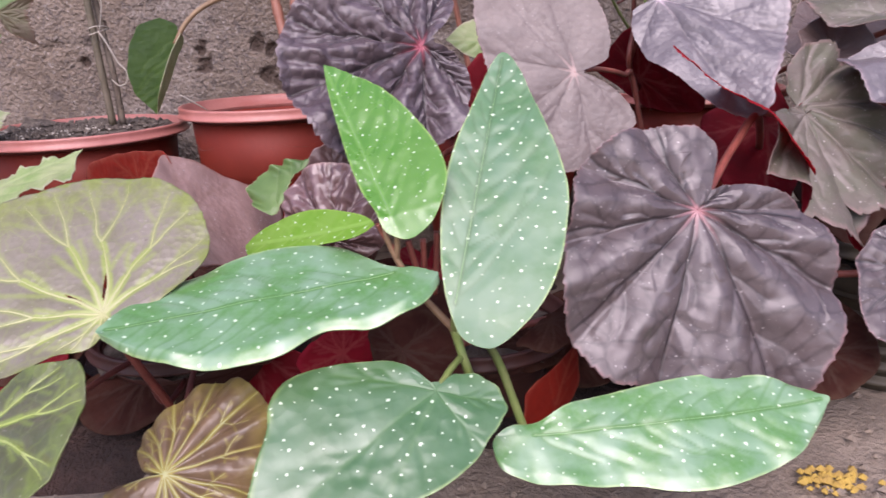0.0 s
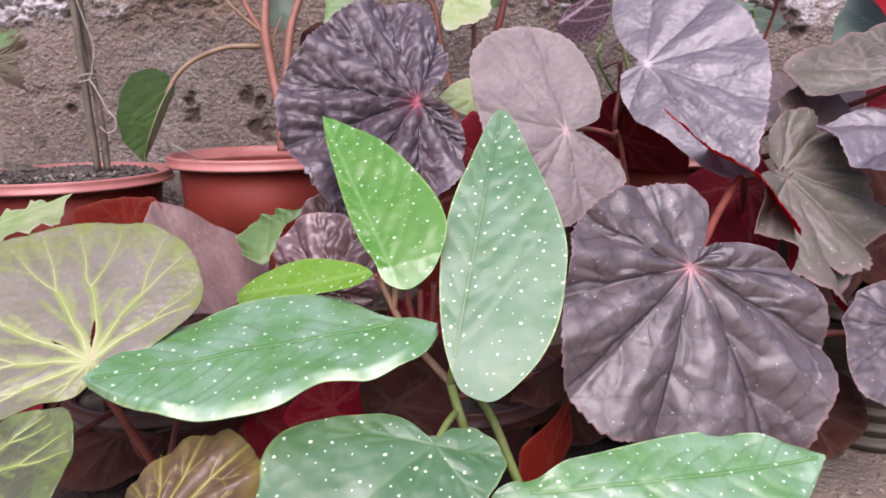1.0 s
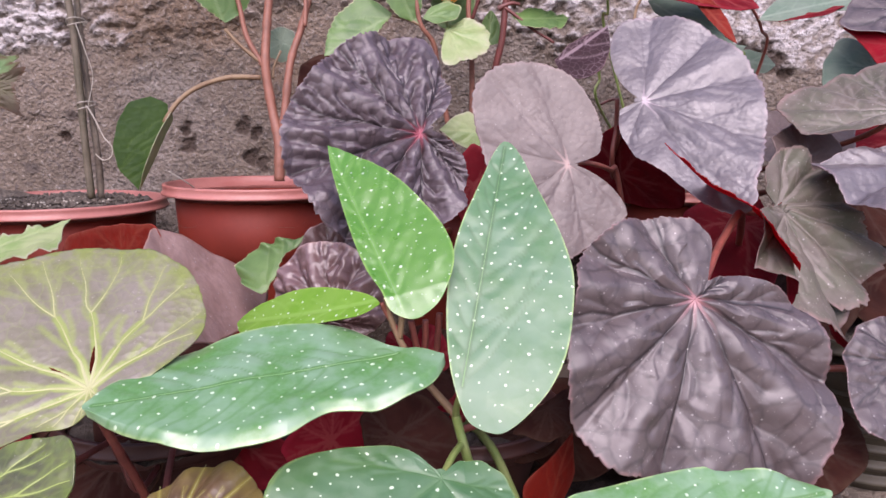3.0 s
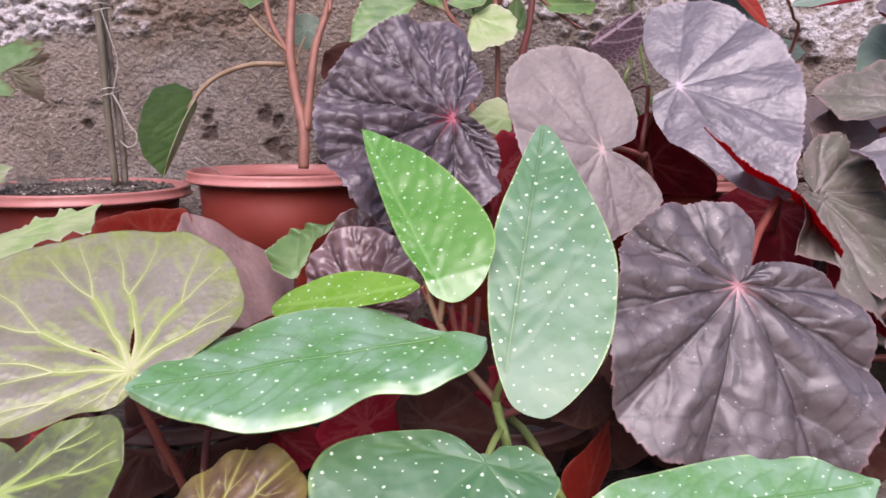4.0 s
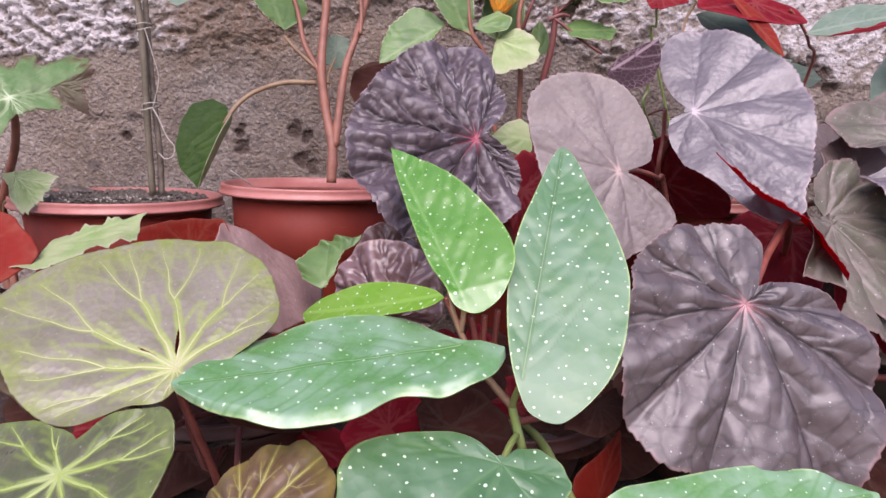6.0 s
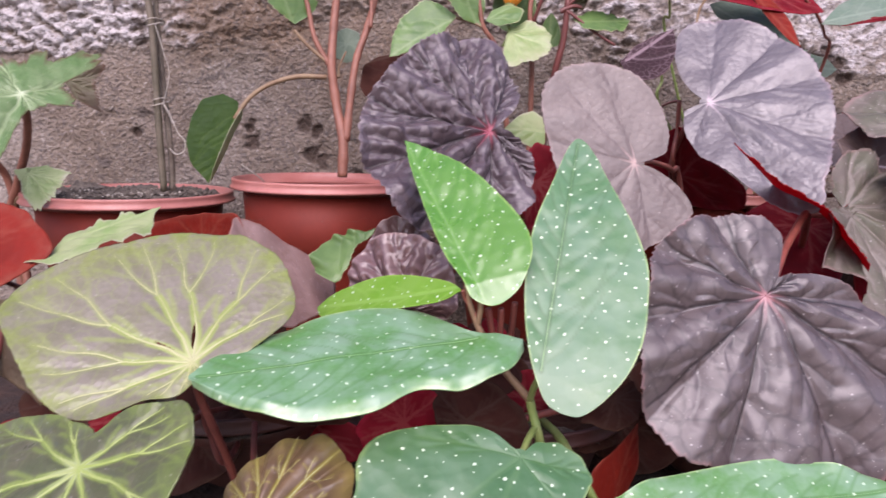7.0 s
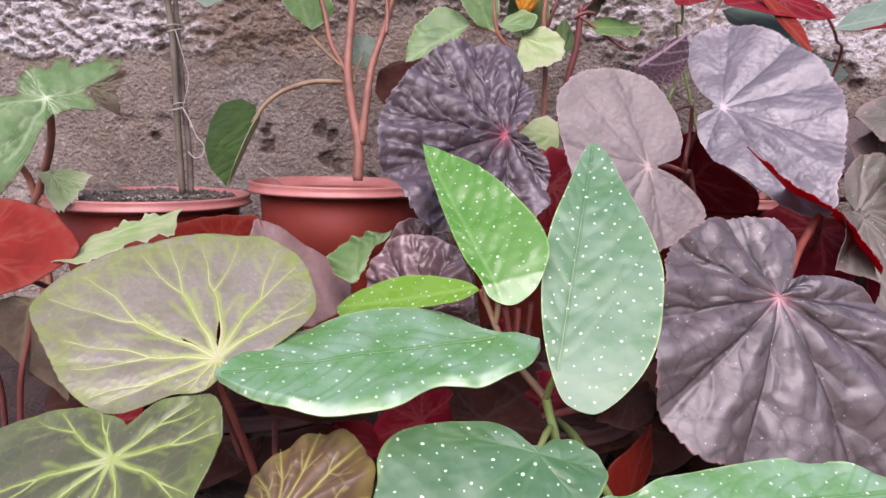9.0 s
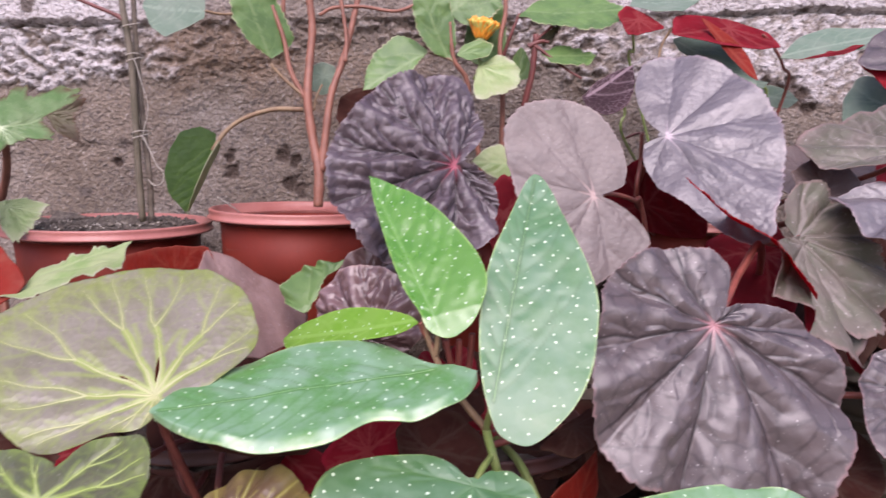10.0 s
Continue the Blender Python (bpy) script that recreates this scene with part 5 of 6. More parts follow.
long_leaf(scarlet, BLUEGREEN, CRIMSON, (0.1777, 0.6984, 0.4461), (0.845, -0.509, -0.163), (-0.085, -0.429, 0.899), span=(-0.0081, 0.0608), low=[621, 485, 84, -143, -178, -219, -263, -280, -239, -203, -176, 167, 300], high=[622, 632, 660, 705, 764, 824, 716, 609, 509, 423, 357, 315, 301], puck=0.05, seed=90)
# shade-coloured leaves added as backing behind the mauve leaves
round_leaf(mauve, SHADEDRED, DARK, (0.2588, 0.5418, 0.2068), (-0.559, -0.565, -0.607), (-0.022, -0.721, 0.692), radii=[35, 44, 56, 47, 42, 39, 37, 36, 37, 39, 43, 49, 51, 52, 55, 60, 63, 66, 72, 72, 72, 75, 60, 50, 44, 39, 32, 27, 25, 23, 23, 23, 24, 25, 27, 30], puck=0.05, seed=91)
round_leaf(mauve, SHADEBROWN, CRIMSON, (0.3128, 0.5467, 0.1834), (-0.430, -0.569, -0.701), (0.078, -0.797, 0.599), radii=[43, 41, 37, 35, 34, 34, 35, 37, 37, 34, 32, 32, 32, 34, 36, 41, 49, 55, 60, 70, 76, 84, 74, 69, 65, 65, 60, 57, 55, 55, 57, 61, 67, 60, 51, 46], puck=0.06, seed=92)
round_leaf(mauve, TAUPE, CRIMSON, (0.3258, 0.6146, 0.2783), (-0.132, 0.763, 0.633), (-0.087, -0.645, 0.759), radii=[56, 56, 58, 62, 65, 62, 61, 62, 65, 71, 65, 59, 55, 54, 50, 42, 38, 35, 33, 27, 23, 21, 20, 19, 19, 20, 21, 23, 27, 33, 39, 40, 42, 46, 53, 58], puck=0.06, seed=93)
long_leaf(cane, SHADEBROWN, SHADEBROWN, (-0.1375, 0.7734, 0.3518), (0.959, -0.043, 0.281), (-0.172, -0.876, 0.450), span=(-0.0083, 0.0544), low=[-286, -321, -422, -488, -463, -434, -389, -324, -263, -194, -100, -41, -22], high=[-286, -251, -149, -31, -5, 25, 28, 15, 3, -7, -15, -20, -21], puck=0.03, seed=94)


# a half-raised leaf shaped to fit the camera's view, edge toothed, underside crimson
def raised_lobe(parent, near, eye_point, depth, top, below):
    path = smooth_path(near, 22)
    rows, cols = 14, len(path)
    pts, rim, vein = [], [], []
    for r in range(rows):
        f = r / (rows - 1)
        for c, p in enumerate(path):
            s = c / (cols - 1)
            # the blade runs along sight lines from the camera's eye
            way = (p - Vector(eye_point)).normalized()
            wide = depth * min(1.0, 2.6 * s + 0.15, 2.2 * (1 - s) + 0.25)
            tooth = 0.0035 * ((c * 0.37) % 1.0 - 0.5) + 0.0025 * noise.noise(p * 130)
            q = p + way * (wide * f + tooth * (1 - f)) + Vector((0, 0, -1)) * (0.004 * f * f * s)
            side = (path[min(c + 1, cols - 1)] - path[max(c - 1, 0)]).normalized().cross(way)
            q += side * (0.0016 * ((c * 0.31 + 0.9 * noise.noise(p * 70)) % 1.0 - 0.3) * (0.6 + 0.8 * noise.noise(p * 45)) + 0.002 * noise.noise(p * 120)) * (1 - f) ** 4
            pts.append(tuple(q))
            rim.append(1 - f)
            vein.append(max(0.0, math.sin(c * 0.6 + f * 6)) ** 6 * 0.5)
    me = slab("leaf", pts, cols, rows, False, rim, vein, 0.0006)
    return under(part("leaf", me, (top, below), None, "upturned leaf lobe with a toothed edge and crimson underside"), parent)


round_leaf(mauve, GREYGREEN, CRIMSON, (0.2524, 0.4734, 0.2235), (0.270, -0.421, -0.866), (0.565, -0.658, 0.497), radii=[6, 7, 8, 9, 9, 11, 13, 17, 27, 55, 59, 66, 75, 77, 78, 80, 85, 92, 100, 84, 74, 67, 56, 47, 35, 26, 16, 11, 8, 7, 6, 6, 6, 5, 6, 6], puck=0.2, pleat=1.0, quilt=0.6, veins=9, seed=95, tooth=0.07, teeth=52, wave=0.03, fine=3)
round_leaf(star, CURLED, STAR, (-0.4444, 0.7214, 0.3227), (0.688, 0.220, -0.691), (0.420, -0.898, 0.132), radii=[6, 6, 5, 4, 4, 4, 3, 3, 3, 4, 4, 4, 5, 7, 9, 17, 24, 36, 44, 34, 29, 26, 24, 25, 34, 39, 32, 28, 26, 18, 12, 9, 7, 7, 6, 6], puck=0.14, tooth=0.25, teeth=24, seed=53, fine=2)
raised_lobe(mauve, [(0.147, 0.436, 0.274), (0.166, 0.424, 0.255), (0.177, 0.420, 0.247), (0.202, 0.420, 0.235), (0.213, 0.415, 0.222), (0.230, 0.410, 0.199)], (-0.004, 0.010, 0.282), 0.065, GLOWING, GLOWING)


# dark leaves added to close shaded gaps at the far right
round_leaf(mauve, SHADEBROWN, CRIMSON, (0.4102, 0.5641, 0.1643), (-0.619, -0.573, -0.537), (0.029, -0.700, 0.714), radii=[50, 46, 44, 43, 44, 43, 42, 42, 44, 47, 53, 54, 55, 57, 62, 69, 75, 75, 76, 75, 76, 73, 71, 71, 73, 68, 63, 59, 58, 59, 62, 66, 75, 68, 59, 53], puck=0.06, seed=96)
round_leaf(mauve, SHADEDRED, DARK, (0.4520, 0.6259, 0.2787), (-0.836, -0.405, -0.369), (-0.092, -0.560, 0.823), radii=[56, 51, 48, 47, 41, 37, 35, 34, 35, 36, 39, 41, 42, 45, 50, 58, 66, 68, 73, 72, 67, 65, 60, 57, 57, 58, 60, 57, 53, 50, 50, 50, 53, 57, 65, 64], puck=0.06, seed=97)
round_leaf(mauve, SHADEBROWN, SHADEDRED, (0.3929, 0.5954, 0.2217), (-0.106, -0.689, -0.717), (0.109, -0.724, 0.681), radii=[34, 30, 27, 26, 26, 26, 27, 30, 32, 30, 30, 30, 31, 33, 37, 43, 51, 50, 49, 51, 54, 59, 61, 66, 74, 86, 87, 92, 99, 107, 93, 84, 66, 54, 48, 40], puck=0.06, seed=98)

# ---- stems and small things ----
tube("stem", [(-0.030, 0.352, 0.193), (-0.028, 0.352, 0.183), (-0.023, 0.352, 0.170), (-0.017, 0.352, 0.159), (-0.008, 0.350, 0.146), (0.007, 0.345, 0.130)], 0.0016, 0.0022, PETIOLE, spotted, "tan knotted upper stem")
tube("stem", [(0.007, 0.345, 0.130), (0.009, 0.345, 0.122), (0.014, 0.345, 0.104), (0.023, 0.370, 0.065), (0.022, 0.460, 0.070)], 0.0024, 0.003, GREENSTEM, spotted, "green lower stem")
tube("petiole", [(-0.0234, 0.3353, 0.1655), (-0.019, 0.345, 0.164), (-0.017, 0.352, 0.160)], 0.0016, 0.002, PETIOLE, spotted)
tube("petiole", [(-0.0220, 0.3467, 0.1895), (-0.022, 0.349, 0.181), (-0.023, 0.352, 0.171)], 0.0015, 0.0018, PETIOLE, spotted)
tube("petiole", [(-0.0323, 0.3497, 0.1907), (-0.030, 0.352, 0.185), (-0.024, 0.352, 0.175)], 0.0012, 0.0015, PINKSTEM, spotted)
tube("petiole", [(0.0082, 0.3202, 0.1544), (0.007, 0.335, 0.140), (0.007, 0.345, 0.130)], 0.0017, 0.002, GREENSTEM, spotted)
tube("petiole", [(-0.017, 0.360, 0.178), (-0.015, 0.362, 0.168), (-0.011, 0.370, 0.148)], 0.0018, 0.0018, PINKSTEM, spotted)
tube("petiole", [(-0.009, 0.365, 0.177), (-0.009, 0.367, 0.163), (-0.011, 0.370, 0.145)], 0.0018, 0.0018, PINKSTEM, spotted)
tube("petiole", [(-0.001, 0.368, 0.180), (-0.002, 0.370, 0.162), (-0.004, 0.372, 0.141)], 0.0018, 0.0018, PINKSTEM, spotted)
tube("petiole", [(-0.0034, 0.3002, 0.1159), (0.004, 0.325, 0.116), (0.011, 0.345, 0.114)], 0.0018, 0.002, GREENSTEM, spotted)
tube("petiole", [(0.046, 0.307, 0.085), (0.043, 0.327, 0.079), (0.034, 0.391, 0.086), (0.025, 0.455, 0.075)], 0.0022, 0.003, GREENSTEM, spotted)
tube("petiole", [(-0.1694, 0.3181, 0.1553), (-0.174, 0.335, 0.134), (-0.171, 0.345, 0.112), (-0.168, 0.366, 0.074), (-0.164, 0.384, 0.026)], 0.0021, 0.0026, PINKSTEM, olive)
tube("petiole", [(-0.191, 0.250, 0.133), (-0.188, 0.279, 0.122), (-0.184, 0.372, 0.106), (-0.180, 0.465, 0.072)], 0.0016, 0.002, TWIG, olive)
tube("petiole", [(-0.128, 0.266, 0.098), (-0.134, 0.293, 0.091), (-0.157, 0.379, 0.090), (-0.180, 0.465, 0.072)], 0.0016, 0.002, TWIG, olive)
tube("petiole", [(-0.370, 0.421, 0.193), (-0.347, 0.430, 0.175), (-0.263, 0.448, 0.133), (-0.180, 0.465, 0.072)], 0.0016, 0.002, TWIG, olive)
tube("petiole", [(-0.319, 0.404, 0.162), (-0.299, 0.416, 0.151), (-0.234, 0.441, 0.121), (-0.170, 0.465, 0.072)], 0.0016, 0.002, TWIG, olive)
tube("petiole", [(-0.174, 0.438, 0.175), (-0.179, 0.441, 0.160), (-0.179, 0.453, 0.125), (-0.180, 0.465, 0.072)], 0.0016, 0.002, TWIG, olive)
tube("petiole", [(-0.3195, 0.403, 0.158), (-0.324, 0.402, 0.138), (-0.329, 0.400, 0.115), (-0.336, 0.406, 0.085), (-0.346, 0.418, 0.028)], 0.0017, 0.002, TWIG, olive)
tube("petiole", [(-0.3690, 0.421, 0.191), (-0.365, 0.424, 0.155), (-0.361, 0.420, 0.117), (-0.364, 0.430, 0.085), (-0.375, 0.445, 0.028)], 0.0016, 0.002, TWIG, olive)
tube("petiole", [(-0.182, 0.360, 0.113), (-0.181, 0.370, 0.093), (-0.175, 0.380, 0.071), (-0.18, 0.465, 0.072)], 0.0018, 0.002, TWIG, olive)
tube("petiole", [(0.1455, 0.3764, 0.1844), (0.159, 0.390, 0.194), (0.186, 0.430, 0.209), (0.219, 0.470, 0.224), (0.26, 0.56, 0.16), (0.205, 0.52, 0.075)], 0.0022, 0.003, PINKSTEM, dusky)
tube("petiole", [(0.0955, 0.4849, 0.2564), (0.113, 0.500, 0.258), (0.146, 0.550, 0.250), (0.161, 0.570, 0.237), (0.19, 0.57, 0.10), (0.195, 0.51, 0.075)], 0.0018, 0.0025, PINKSTEM, dusky)
tube("petiole", [(0.303, 0.405, 0.136), (0.290, 0.421, 0.126), (0.242, 0.460, 0.109), (0.195, 0.500, 0.075)], 0.0022, 0.003, PINKSTEM, dusky)
tube("petiole", [(-0.026, 0.386, 0.096), (-0.002, 0.402, 0.090), (0.089, 0.446, 0.092), (0.180, 0.490, 0.075)], 0.0022, 0.003, PINKSTEM, dusky)
tube("petiole", [(-0.0106, 0.5015, 0.2762), (0.002, 0.520, 0.272), (0.018, 0.580, 0.239), (0.05, 0.70, 0.185)], 0.0018, 0.0026, PINKSTEM, plum)
tube("petiole", [(-0.068, 0.428, 0.159), (-0.052, 0.468, 0.160), (-0.001, 0.596, 0.182), (0.050, 0.725, 0.185)], 0.0022, 0.003, PINKSTEM, plum)
tube("petiole", [(-0.074, 0.484, 0.183), (-0.060, 0.517, 0.183), (-0.010, 0.619, 0.193), (0.040, 0.720, 0.185)], 0.0022, 0.003, PINKSTEM, plum)
tube("petiole", [(0.1672, 0.5386, 0.3026), (0.166, 0.560, 0.298), (0.170, 0.600, 0.281), (0.177, 0.640, 0.240), (0.25, 0.75, 0.185)], 0.0018, 0.0026, PINKSTEM, mauve)
tube("petiole", [(0.165, 0.600, 0.309), (0.167, 0.605, 0.284), (0.168, 0.610, 0.247), (0.24, 0.75, 0.185)], 0.002, 0.0022, PINKSTEM, mauve)
tube("petiole", [(0.251, 0.484, 0.226), (0.255, 0.522, 0.218), (0.270, 0.643, 0.211), (0.285, 0.765, 0.185)], 0.002, 0.0028, PINKSTEM, mauve)
tube("petiole", [(0.350, 0.502, 0.295), (0.343, 0.536, 0.277), (0.314, 0.650, 0.240), (0.285, 0.765, 0.185)], 0.002, 0.0028, PINKSTEM, mauve)
tube("petiole", [(0.364, 0.483, 0.256), (0.355, 0.519, 0.243), (0.320, 0.642, 0.223), (0.285, 0.765, 0.185)], 0.002, 0.0028, PINKSTEM, mauve)
tube("petiole", [(0.395, 0.602, 0.336), (0.384, 0.625, 0.315), (0.334, 0.695, 0.259), (0.285, 0.765, 0.185)], 0.002, 0.0028, PINKSTEM, mauve)
tube("petiole", [(0.399, 0.569, 0.353), (0.388, 0.597, 0.330), (0.337, 0.681, 0.267), (0.285, 0.765, 0.185)], 0.002, 0.0028, PINKSTEM, mauve)
tube("petiole", [(0.392, 0.560, 0.326), (0.396, 0.560, 0.300), (0.401, 0.560, 0.273), (0.31, 0.76, 0.185)], 0.0022, 0.0022, PINKSTEM, mauve)
tube("stem", [(-0.4290, 0.6122, 0.2993), (-0.429, 0.620, 0.283), (-0.444, 0.640, 0.254), (-0.469, 0.660, 0.214), (-0.483, 0.670, 0.172), (-0.47, 0.67, 0.02)], 0.0032, 0.0048, CANE, star)
tube("stem", [(-0.483, 0.620, 0.274), (-0.483, 0.650, 0.242), (-0.479, 0.670, 0.195), (-0.46, 0.66, 0.02)], 0.003, 0.004, CANE, star)
tube("petiole", [(-0.433, 0.625, 0.230), (-0.457, 0.650, 0.209), (-0.479, 0.670, 0.178), (-0.465, 0.665, 0.02)], 0.0016, 0.002, PETIOLE, star)
tube("cane", [(-0.165, 0.735, 0.461), (-0.161, 0.735, 0.421), (-0.163, 0.730, 0.386), (-0.164, 0.720, 0.344), (-0.158, 0.715, 0.302), (-0.150, 0.705, 0.266), (-0.150, 0.700, 0.228)], 0.0038, 0.0054, CANE, cane, "thick red-brown ringed cane", knots=0.22)
tube("cane", [(-0.109, 0.740, 0.465), (-0.118, 0.735, 0.423), (-0.127, 0.730, 0.386), (-0.138, 0.720, 0.350), (-0.143, 0.712, 0.309), (-0.147, 0.705, 0.266)], 0.003, 0.0044, CANE, cane, knots=0.22)
tube("branch", [(-0.202, 0.725, 0.441), (-0.190, 0.725, 0.407), (-0.182, 0.722, 0.372), (-0.165, 0.720, 0.342)], 0.0022, 0.003, CANE, cane)
tube("petiole", [(-0.203, 0.720, 0.379), (-0.190, 0.720, 0.365), (-0.172, 0.720, 0.350), (-0.162, 0.720, 0.344)], 0.0016, 0.0024, PETIOLE, cane)
tube("petiole", [(-0.262, 0.700, 0.286), (-0.249, 0.705, 0.306), (-0.230, 0.710, 0.321), (-0.201, 0.715, 0.331), (-0.169, 0.720, 0.332)], 0.0022, 0.0028, PETIOLE, cane, "long arching tan petiole")
tube("branch", [(-0.152, 0.730, 0.433), (-0.137, 0.730, 0.441), (-0.107, 0.735, 0.444), (-0.071, 0.740, 0.441), (-0.043, 0.750, 0.453)], 0.002, 0.0018, CANE, cane)
tube("branch", [(-0.123, 0.720, 0.383), (-0.123, 0.725, 0.413), (-0.131, 0.730, 0.461)], 0.0022, 0.002, CANE, cane)
tube("branch", [(-0.192, 0.735, 0.473), (-0.193, 0.740, 0.450), (-0.194, 0.740, 0.426)], 0.0025, 0.0025, CANE, cane)
tube("petiole", [(-0.276, 0.731, 0.435), (-0.256, 0.740, 0.434), (-0.213, 0.740, 0.438), (-0.194, 0.740, 0.444)], 0.0014, 0.0018, PETIOLE, cane)
tube("petiole", [(-0.152, 0.742, 0.361), (-0.158, 0.735, 0.345), (-0.158, 0.725, 0.332)], 0.0012, 0.0014, PETIOLE, cane)
tube("stem", [(0.077, 0.690, 0.411), (0.075, 0.695, 0.372), (0.069, 0.700, 0.341), (0.064, 0.710, 0.296), (0.055, 0.735, 0.18)], 0.0030, 0.0040, TWIG, bloom)
tube("node", [(0.070, 0.691, 0.3985), (0.0746, 0.690, 0.4010), (0.083, 0.690, 0.4040), (0.0908, 0.690, 0.4030)], 0.0030, 0.0016, TWIG, bloom, "swollen red leaf joint")
tube("twig", [(0.124, 0.680, 0.366), (0.102, 0.685, 0.380), (0.084, 0.688, 0.394), (0.075, 0.690, 0.400)], 0.0012, 0.0018, TWIG, bloom)
tube("twig", [(0.098, 0.690, 0.423), (0.084, 0.690, 0.411), (0.075, 0.690, 0.403)], 0.0012, 0.0018, TWIG, bloom)
tube("stem", [(0.044, 0.710, 0.471), (0.047, 0.710, 0.437), (0.042, 0.710, 0.403), (0.047, 0.715, 0.344), (0.05, 0.735, 0.18)], 0.0022, 0.003, CANE, bloom)
tube("stem", [(-0.012, 0.700, 0.423), (-0.007, 0.700, 0.386), (0.007, 0.705, 0.366), (0.014, 0.710, 0.331), (0.045, 0.735, 0.18)], 0.002, 0.003, CANE, bloom)
tube("twig", [(0.061, 0.705, 0.434), (0.053, 0.705, 0.413), (0.046, 0.712, 0.391)], 0.0014, 0.002, TWIG, bloom)
tube("twig", [(-0.034, 0.700, 0.392), (-0.018, 0.700, 0.388), (-0.006, 0.700, 0.383)], 0.0014, 0.0016, PETIOLE, bloom)
tube("twig", [(0.021, 0.714, 0.414), (0.019, 0.714, 0.394), (0.021, 0.700, 0.379), (0.015, 0.706, 0.366)], 0.0013, 0.0016, GREENSTEM, bloom)
tube("stem", [(0.144, 0.600, 0.347), (0.151, 0.610, 0.328), (0.157, 0.620, 0.299), (0.27, 0.74, 0.19)], 0.0012, 0.0014, GREENSTEM, scarlet)
tube("twig", [(0.156, 0.620, 0.305), (0.165, 0.620, 0.309), (0.173, 0.620, 0.310)], 0.0012, 0.0012, TWIG, scarlet)
tube("petiole", [(0.192, 0.650, 0.380), (0.198, 0.660, 0.398), (0.210, 0.670, 0.416)], 0.0012, 0.0014, PETIOLE, scarlet)
tube("petiole", [(0.298, 0.660, 0.410), (0.315, 0.670, 0.399), (0.336, 0.690, 0.383), (0.355, 0.720, 0.357), (0.32, 0.765, 0.19)], 0.0013, 0.0018, PINKSTEM, scarlet)
tube("petiole", [(0.170, 0.665, 0.409), (0.176, 0.680, 0.395), (0.181, 0.700, 0.375), (0.26, 0.76, 0.19)], 0.0013, 0.0015, GREENSTEM, scarlet)
tube("petiole", [(0.328, 0.720, 0.368), (0.338, 0.730, 0.345), (0.31, 0.765, 0.19)], 0.0016, 0.002, GREENSTEM, scarlet)
stake = tagged(new("plant_stake"), "weathered plant stake tied with cotton string in a pot", "stake")
stake.location = (-0.343, 0.710, 0.213)
tube("pole", [(-0.359, 0.710, 0.485), (-0.355, 0.710, 0.440), (-0.348, 0.710, 0.383), (-0.346, 0.710, 0.325), (-0.345, 0.710, 0.265), (-0.343, 0.710, 0.208)], 0.0034, 0.0038, OLDGREEN, stake, "upright dried stem")
tube("pole", [(-0.348, 0.722, 0.489), (-0.347, 0.721, 0.408), (-0.343, 0.720, 0.325), (-0.338, 0.720, 0.252), (-0.338, 0.720, 0.207)], 0.0026, 0.0036, BARK, stake, "thin split wooden stick")
tube("twig", [(-0.411, 0.700, 0.444), (-0.385, 0.705, 0.434), (-0.362, 0.710, 0.425), (-0.354, 0.710, 0.420)], 0.0016, 0.0026, TWIG, stake)
tube("string", [(-0.3571, 0.7120, 0.4125), (-0.3527, 0.7040, 0.4124), (-0.3463, 0.7040, 0.4142), (-0.3412, 0.7120, 0.4169), (-0.3427, 0.7240, 0.4184), (-0.3513, 0.7250, 0.4162), (-0.3571, 0.7180, 0.4135), (-0.3571, 0.7120, 0.4125)], 0.0006, 0.0006, STRING, stake, "cotton string tied round the stake", sides=6)
tube("string", [(-0.3544, 0.7120, 0.3812), (-0.3501, 0.7040, 0.3837), (-0.3436, 0.7040, 0.3855), (-0.3386, 0.7120, 0.3856), (-0.3400, 0.7240, 0.3833), (-0.3486, 0.7250, 0.3807), (-0.3544, 0.7180, 0.3803), (-0.3544, 0.7120, 0.3812)], 0.0006, 0.0006, STRING, stake, "cotton string tied round the stake", sides=6)
tube("string", [(-0.3539, 0.7120, 0.3780), (-0.3496, 0.7040, 0.3779), (-0.3431, 0.7040, 0.3797), (-0.3381, 0.7120, 0.3824), (-0.3395, 0.7240, 0.3839), (-0.3482, 0.7250, 0.3817), (-0.3539, 0.7180, 0.3790), (-0.3539, 0.7120, 0.3780)], 0.0006, 0.0006, STRING, stake, "cotton string tied round the stake", sides=6)
tube("string", [(-0.3508, 0.7120, 0.3013), (-0.3465, 0.7040, 0.3037), (-0.3400, 0.7040, 0.3055), (-0.3350, 0.7120, 0.3057), (-0.3364, 0.7240, 0.3033), (-0.3451, 0.7250, 0.3008), (-0.3508, 0.7180, 0.3003), (-0.3508, 0.7120, 0.3013)], 0.0006, 0.0006, STRING, stake, "cotton string tied round the stake", sides=6)
tube("string", [(-0.3510, 0.7120, 0.2979), (-0.3467, 0.7040, 0.2979), (-0.3402, 0.7040, 0.2997), (-0.3351, 0.7120, 0.3023), (-0.3366, 0.7240, 0.3039), (-0.3452, 0.7250, 0.3016), (-0.3510, 0.7180, 0.2989), (-0.3510, 0.7120, 0.2979)], 0.0006, 0.0006, STRING, stake, "cotton string tied round the stake", sides=6)
tube("string", [(-0.336, 0.700, 0.301), (-0.329, 0.698, 0.290), (-0.321, 0.698, 0.271), (-0.314, 0.698, 0.262), (-0.315, 0.698, 0.252), (-0.323, 0.698, 0.248), (-0.331, 0.700, 0.254)], 0.0007, 0.0006, STRING, stake, "loose end of cotton string")
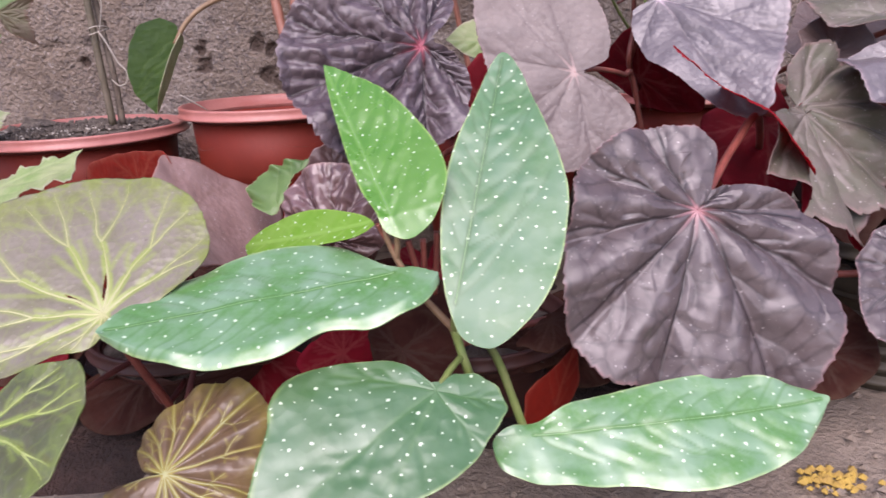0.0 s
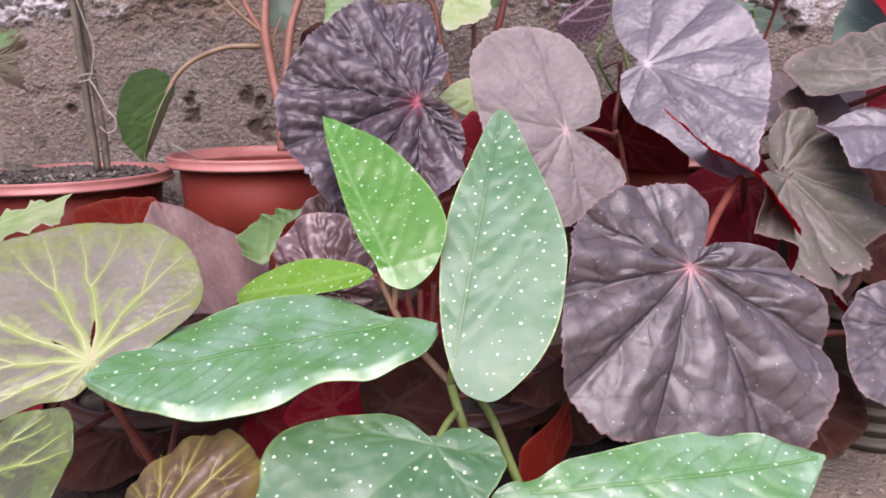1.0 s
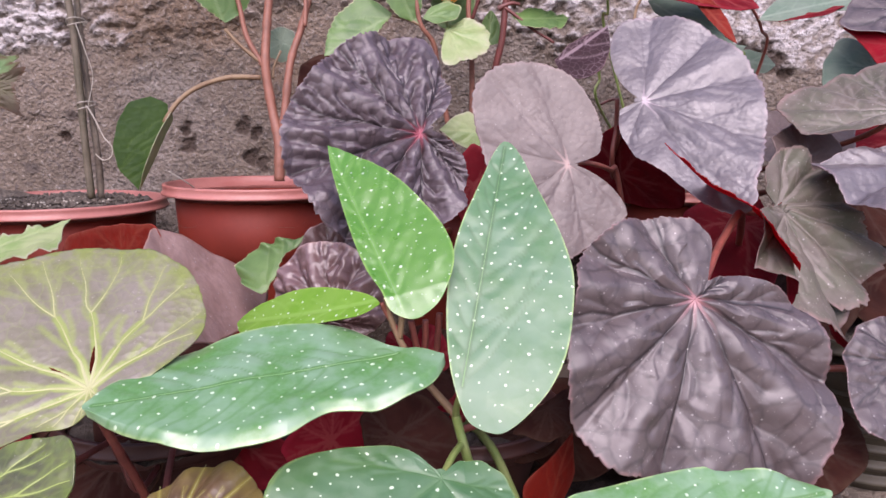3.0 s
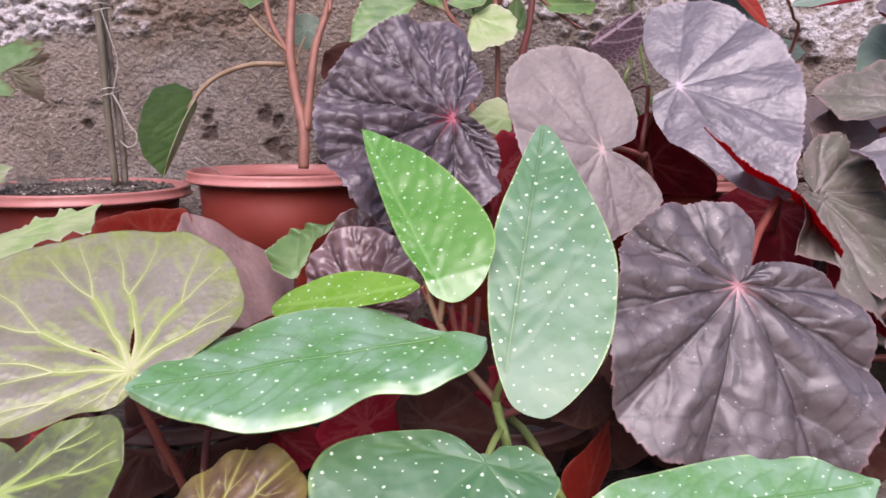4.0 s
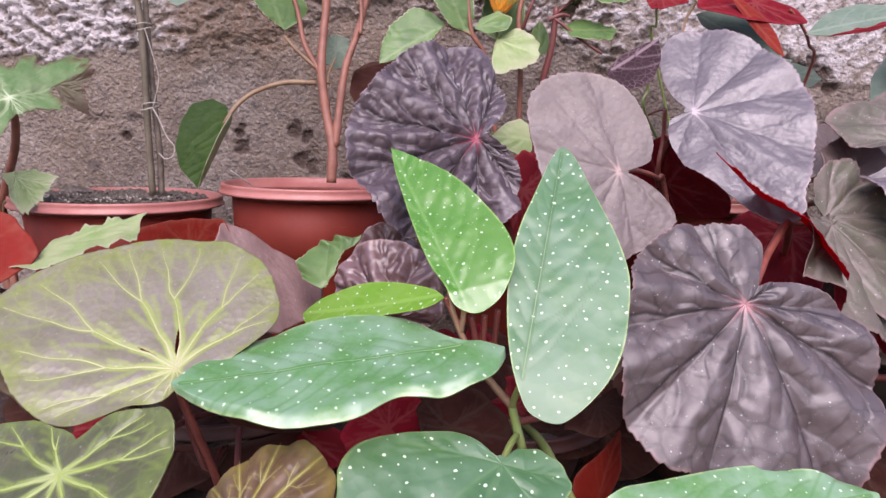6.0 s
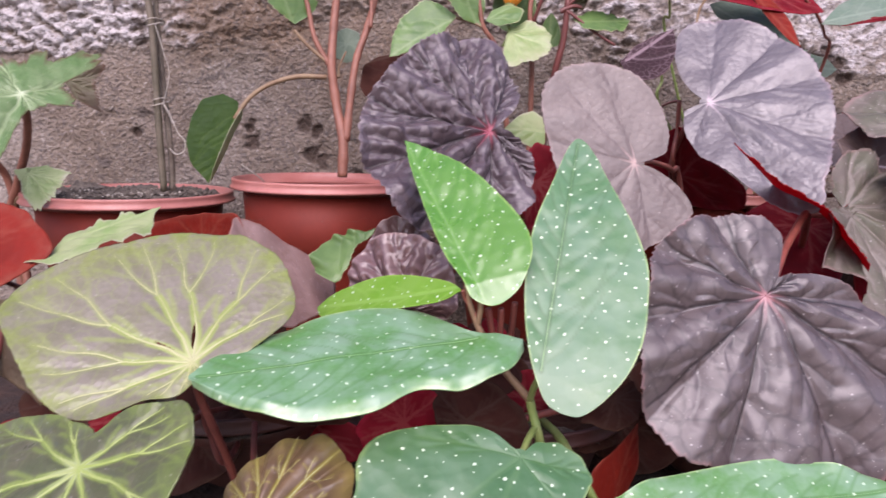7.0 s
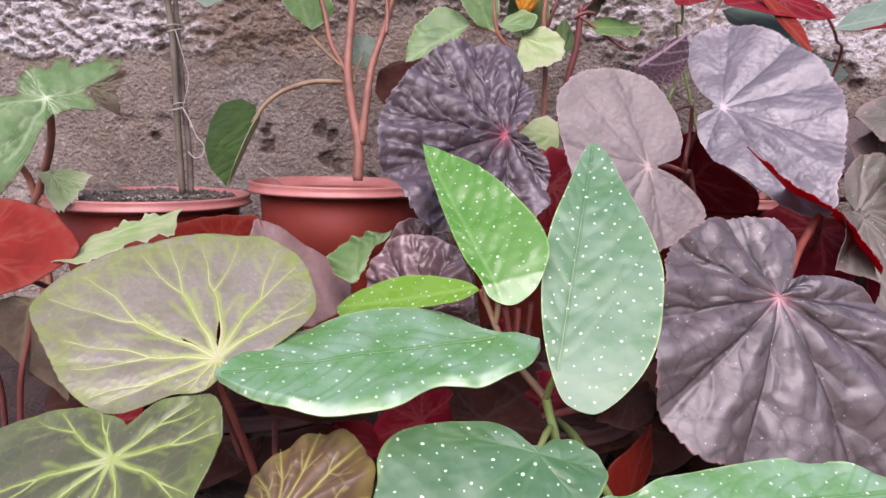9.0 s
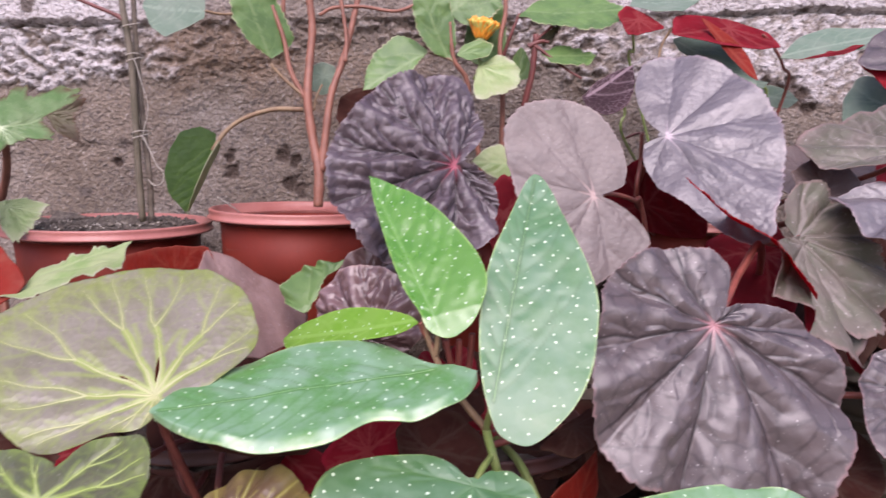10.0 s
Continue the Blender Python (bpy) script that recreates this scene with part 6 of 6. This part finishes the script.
tube("string", [(-0.340, 0.700, 0.379), (-0.333, 0.700, 0.353), (-0.330, 0.705, 0.330), (-0.337, 0.705, 0.301)], 0.0005, 0.0005, STRING, stake)
straw = tagged(new("dry_straw"), "thin pale dry straw on the pot rim", "straw")
straw.location = (-0.218, 0.620, 0.233)
tube("stalk", [(-0.229, 0.610, 0.243), (-0.218, 0.620, 0.233), (-0.214, 0.630, 0.227)], 0.0007, 0.0006, STRING, straw)
flower = part("flower", lathe("flower", [(0.0005, 0.006), (0.005, 0.004), (0.006, 0.0), (0.004, -0.004), (0.0005, -0.006)], 14), GREENSTEM)
under(flower, bloom, Matrix.Translation((0.0215, 0.714, 0.4065)) @ Matrix.Rotation(radians(10), 4, "Y"))
for ring, count, lift, long, wide, colour in ((0, 9, 0.66, 0.022, 0.019, ORANGE), (1, 8, 1.08, 0.024, 0.015, ORANGE), (2, 12, 1.12, 0.0235, 0.010, YELLOWPETAL)):
    for i in range(count):
        turn_a = 2 * math.pi * (i + 0.37 * ring) / count
        out_d = Vector((math.cos(turn_a) * math.cos(lift), math.sin(turn_a) * math.cos(lift), math.sin(lift) * 0.8))
        pts, rims, vns = [], [], []
        for r in range(9):
            for k in range(9):
                u, f = (k / 8 - 0.5), r / 8
                frill = 0.0022 * f ** 3 * math.sin(9 * u + 2.1 * i + ring)
                pts.append((long * f, wide * u * (0.35 + 0.95 * math.sin(math.pi * (0.10 + 0.58 * f))), 0.010 * u * u + 0.005 * f * f + frill))
                rims.append(f)
                vns.append(0.0)
        petal = part("petal", slab("petal", pts, 9, 9, False, rims, vns, 0.0005), (colour, colour))
        petal.parent = flower
        petal.matrix_basis = pose_of((0, 0, 0.001), out_d, Vector((-out_d.x, -out_d.y, 0.6)))

# added random leaves, shade put into their colour, low among the stems
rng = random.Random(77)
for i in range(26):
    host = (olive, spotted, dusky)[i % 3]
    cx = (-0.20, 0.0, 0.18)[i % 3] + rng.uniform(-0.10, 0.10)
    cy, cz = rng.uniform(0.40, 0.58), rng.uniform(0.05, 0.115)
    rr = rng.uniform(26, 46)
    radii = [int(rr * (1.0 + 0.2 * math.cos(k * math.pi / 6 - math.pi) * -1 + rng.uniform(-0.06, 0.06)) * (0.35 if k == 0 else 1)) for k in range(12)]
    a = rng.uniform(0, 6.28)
    round_leaf(host, SHADEBROWN if i % 5 or cx > 0.1 else SHADEDRED, BRICKRED, (cx, cy, cz), (math.cos(a), math.sin(a), -0.3), (rng.uniform(-0.3, 0.3), -0.6, 0.75), radii, puck=0.08, seed=200 + i)
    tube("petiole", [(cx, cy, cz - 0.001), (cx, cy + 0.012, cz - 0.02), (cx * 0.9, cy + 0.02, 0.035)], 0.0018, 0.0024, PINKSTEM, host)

# grit on the soil and the ground
def grit(name, centre, spread, count, size, material, label, limit=1.0):
    rng = random.Random(count)
    verts, faces = [], []
    for _ in range(count):
        x, y = centre[0] + rng.gauss(0, spread[0]), centre[1] + rng.gauss(0, spread[1])
        if math.hypot(x - centre[0], y - centre[1]) > limit:
            continue
        s = size * rng.uniform(0.5, 1.4)
        b = len(verts)
        for dx, dy, dz in ((1, 0, 0), (0, 1, 0), (-1, 0, 0), (0, -1, 0), (0, 0, 1), (0, 0, -1)):
            verts.append((x + s * dx * rng.uniform(0.7, 1.2), y + s * dy * rng.uniform(0.7, 1.2), centre[2] + s * dz * 0.8))
        for q in ((0, 1, 4), (1, 2, 4), (2, 3, 4), (3, 0, 4), (1, 0, 5), (2, 1, 5), (3, 2, 5), (0, 3, 5)):
            faces.append(tuple(b + k for k in q))
    return tagged(part(name, mesh_of(name, verts, faces, False), material), label, name.replace("_", " "), "", "stuff")


grit("pale_grit", (-0.388, 0.69, 0.207), (0.05, 0.03), 110, 0.0016, STRING, "pale grit scattered over dark potting soil", 0.07)
grit("soil_crumbs", (-0.378, 0.71, 0.207), (0.045, 0.035), 420, 0.0026, SOIL, "dark crumbs of potting soil", 0.085)
grit("yellow_bits", (0.235, 0.352, 0.019), (0.010, 0.006), 70, 0.0028, YELLOWBIT, "small heap of yellow dry bits on earth")
grit("ground_grit", (0.05, 0.38, 0.019), (0.25, 0.08), 500, 0.003, EARTH, "grit and crumbs on bare earth")
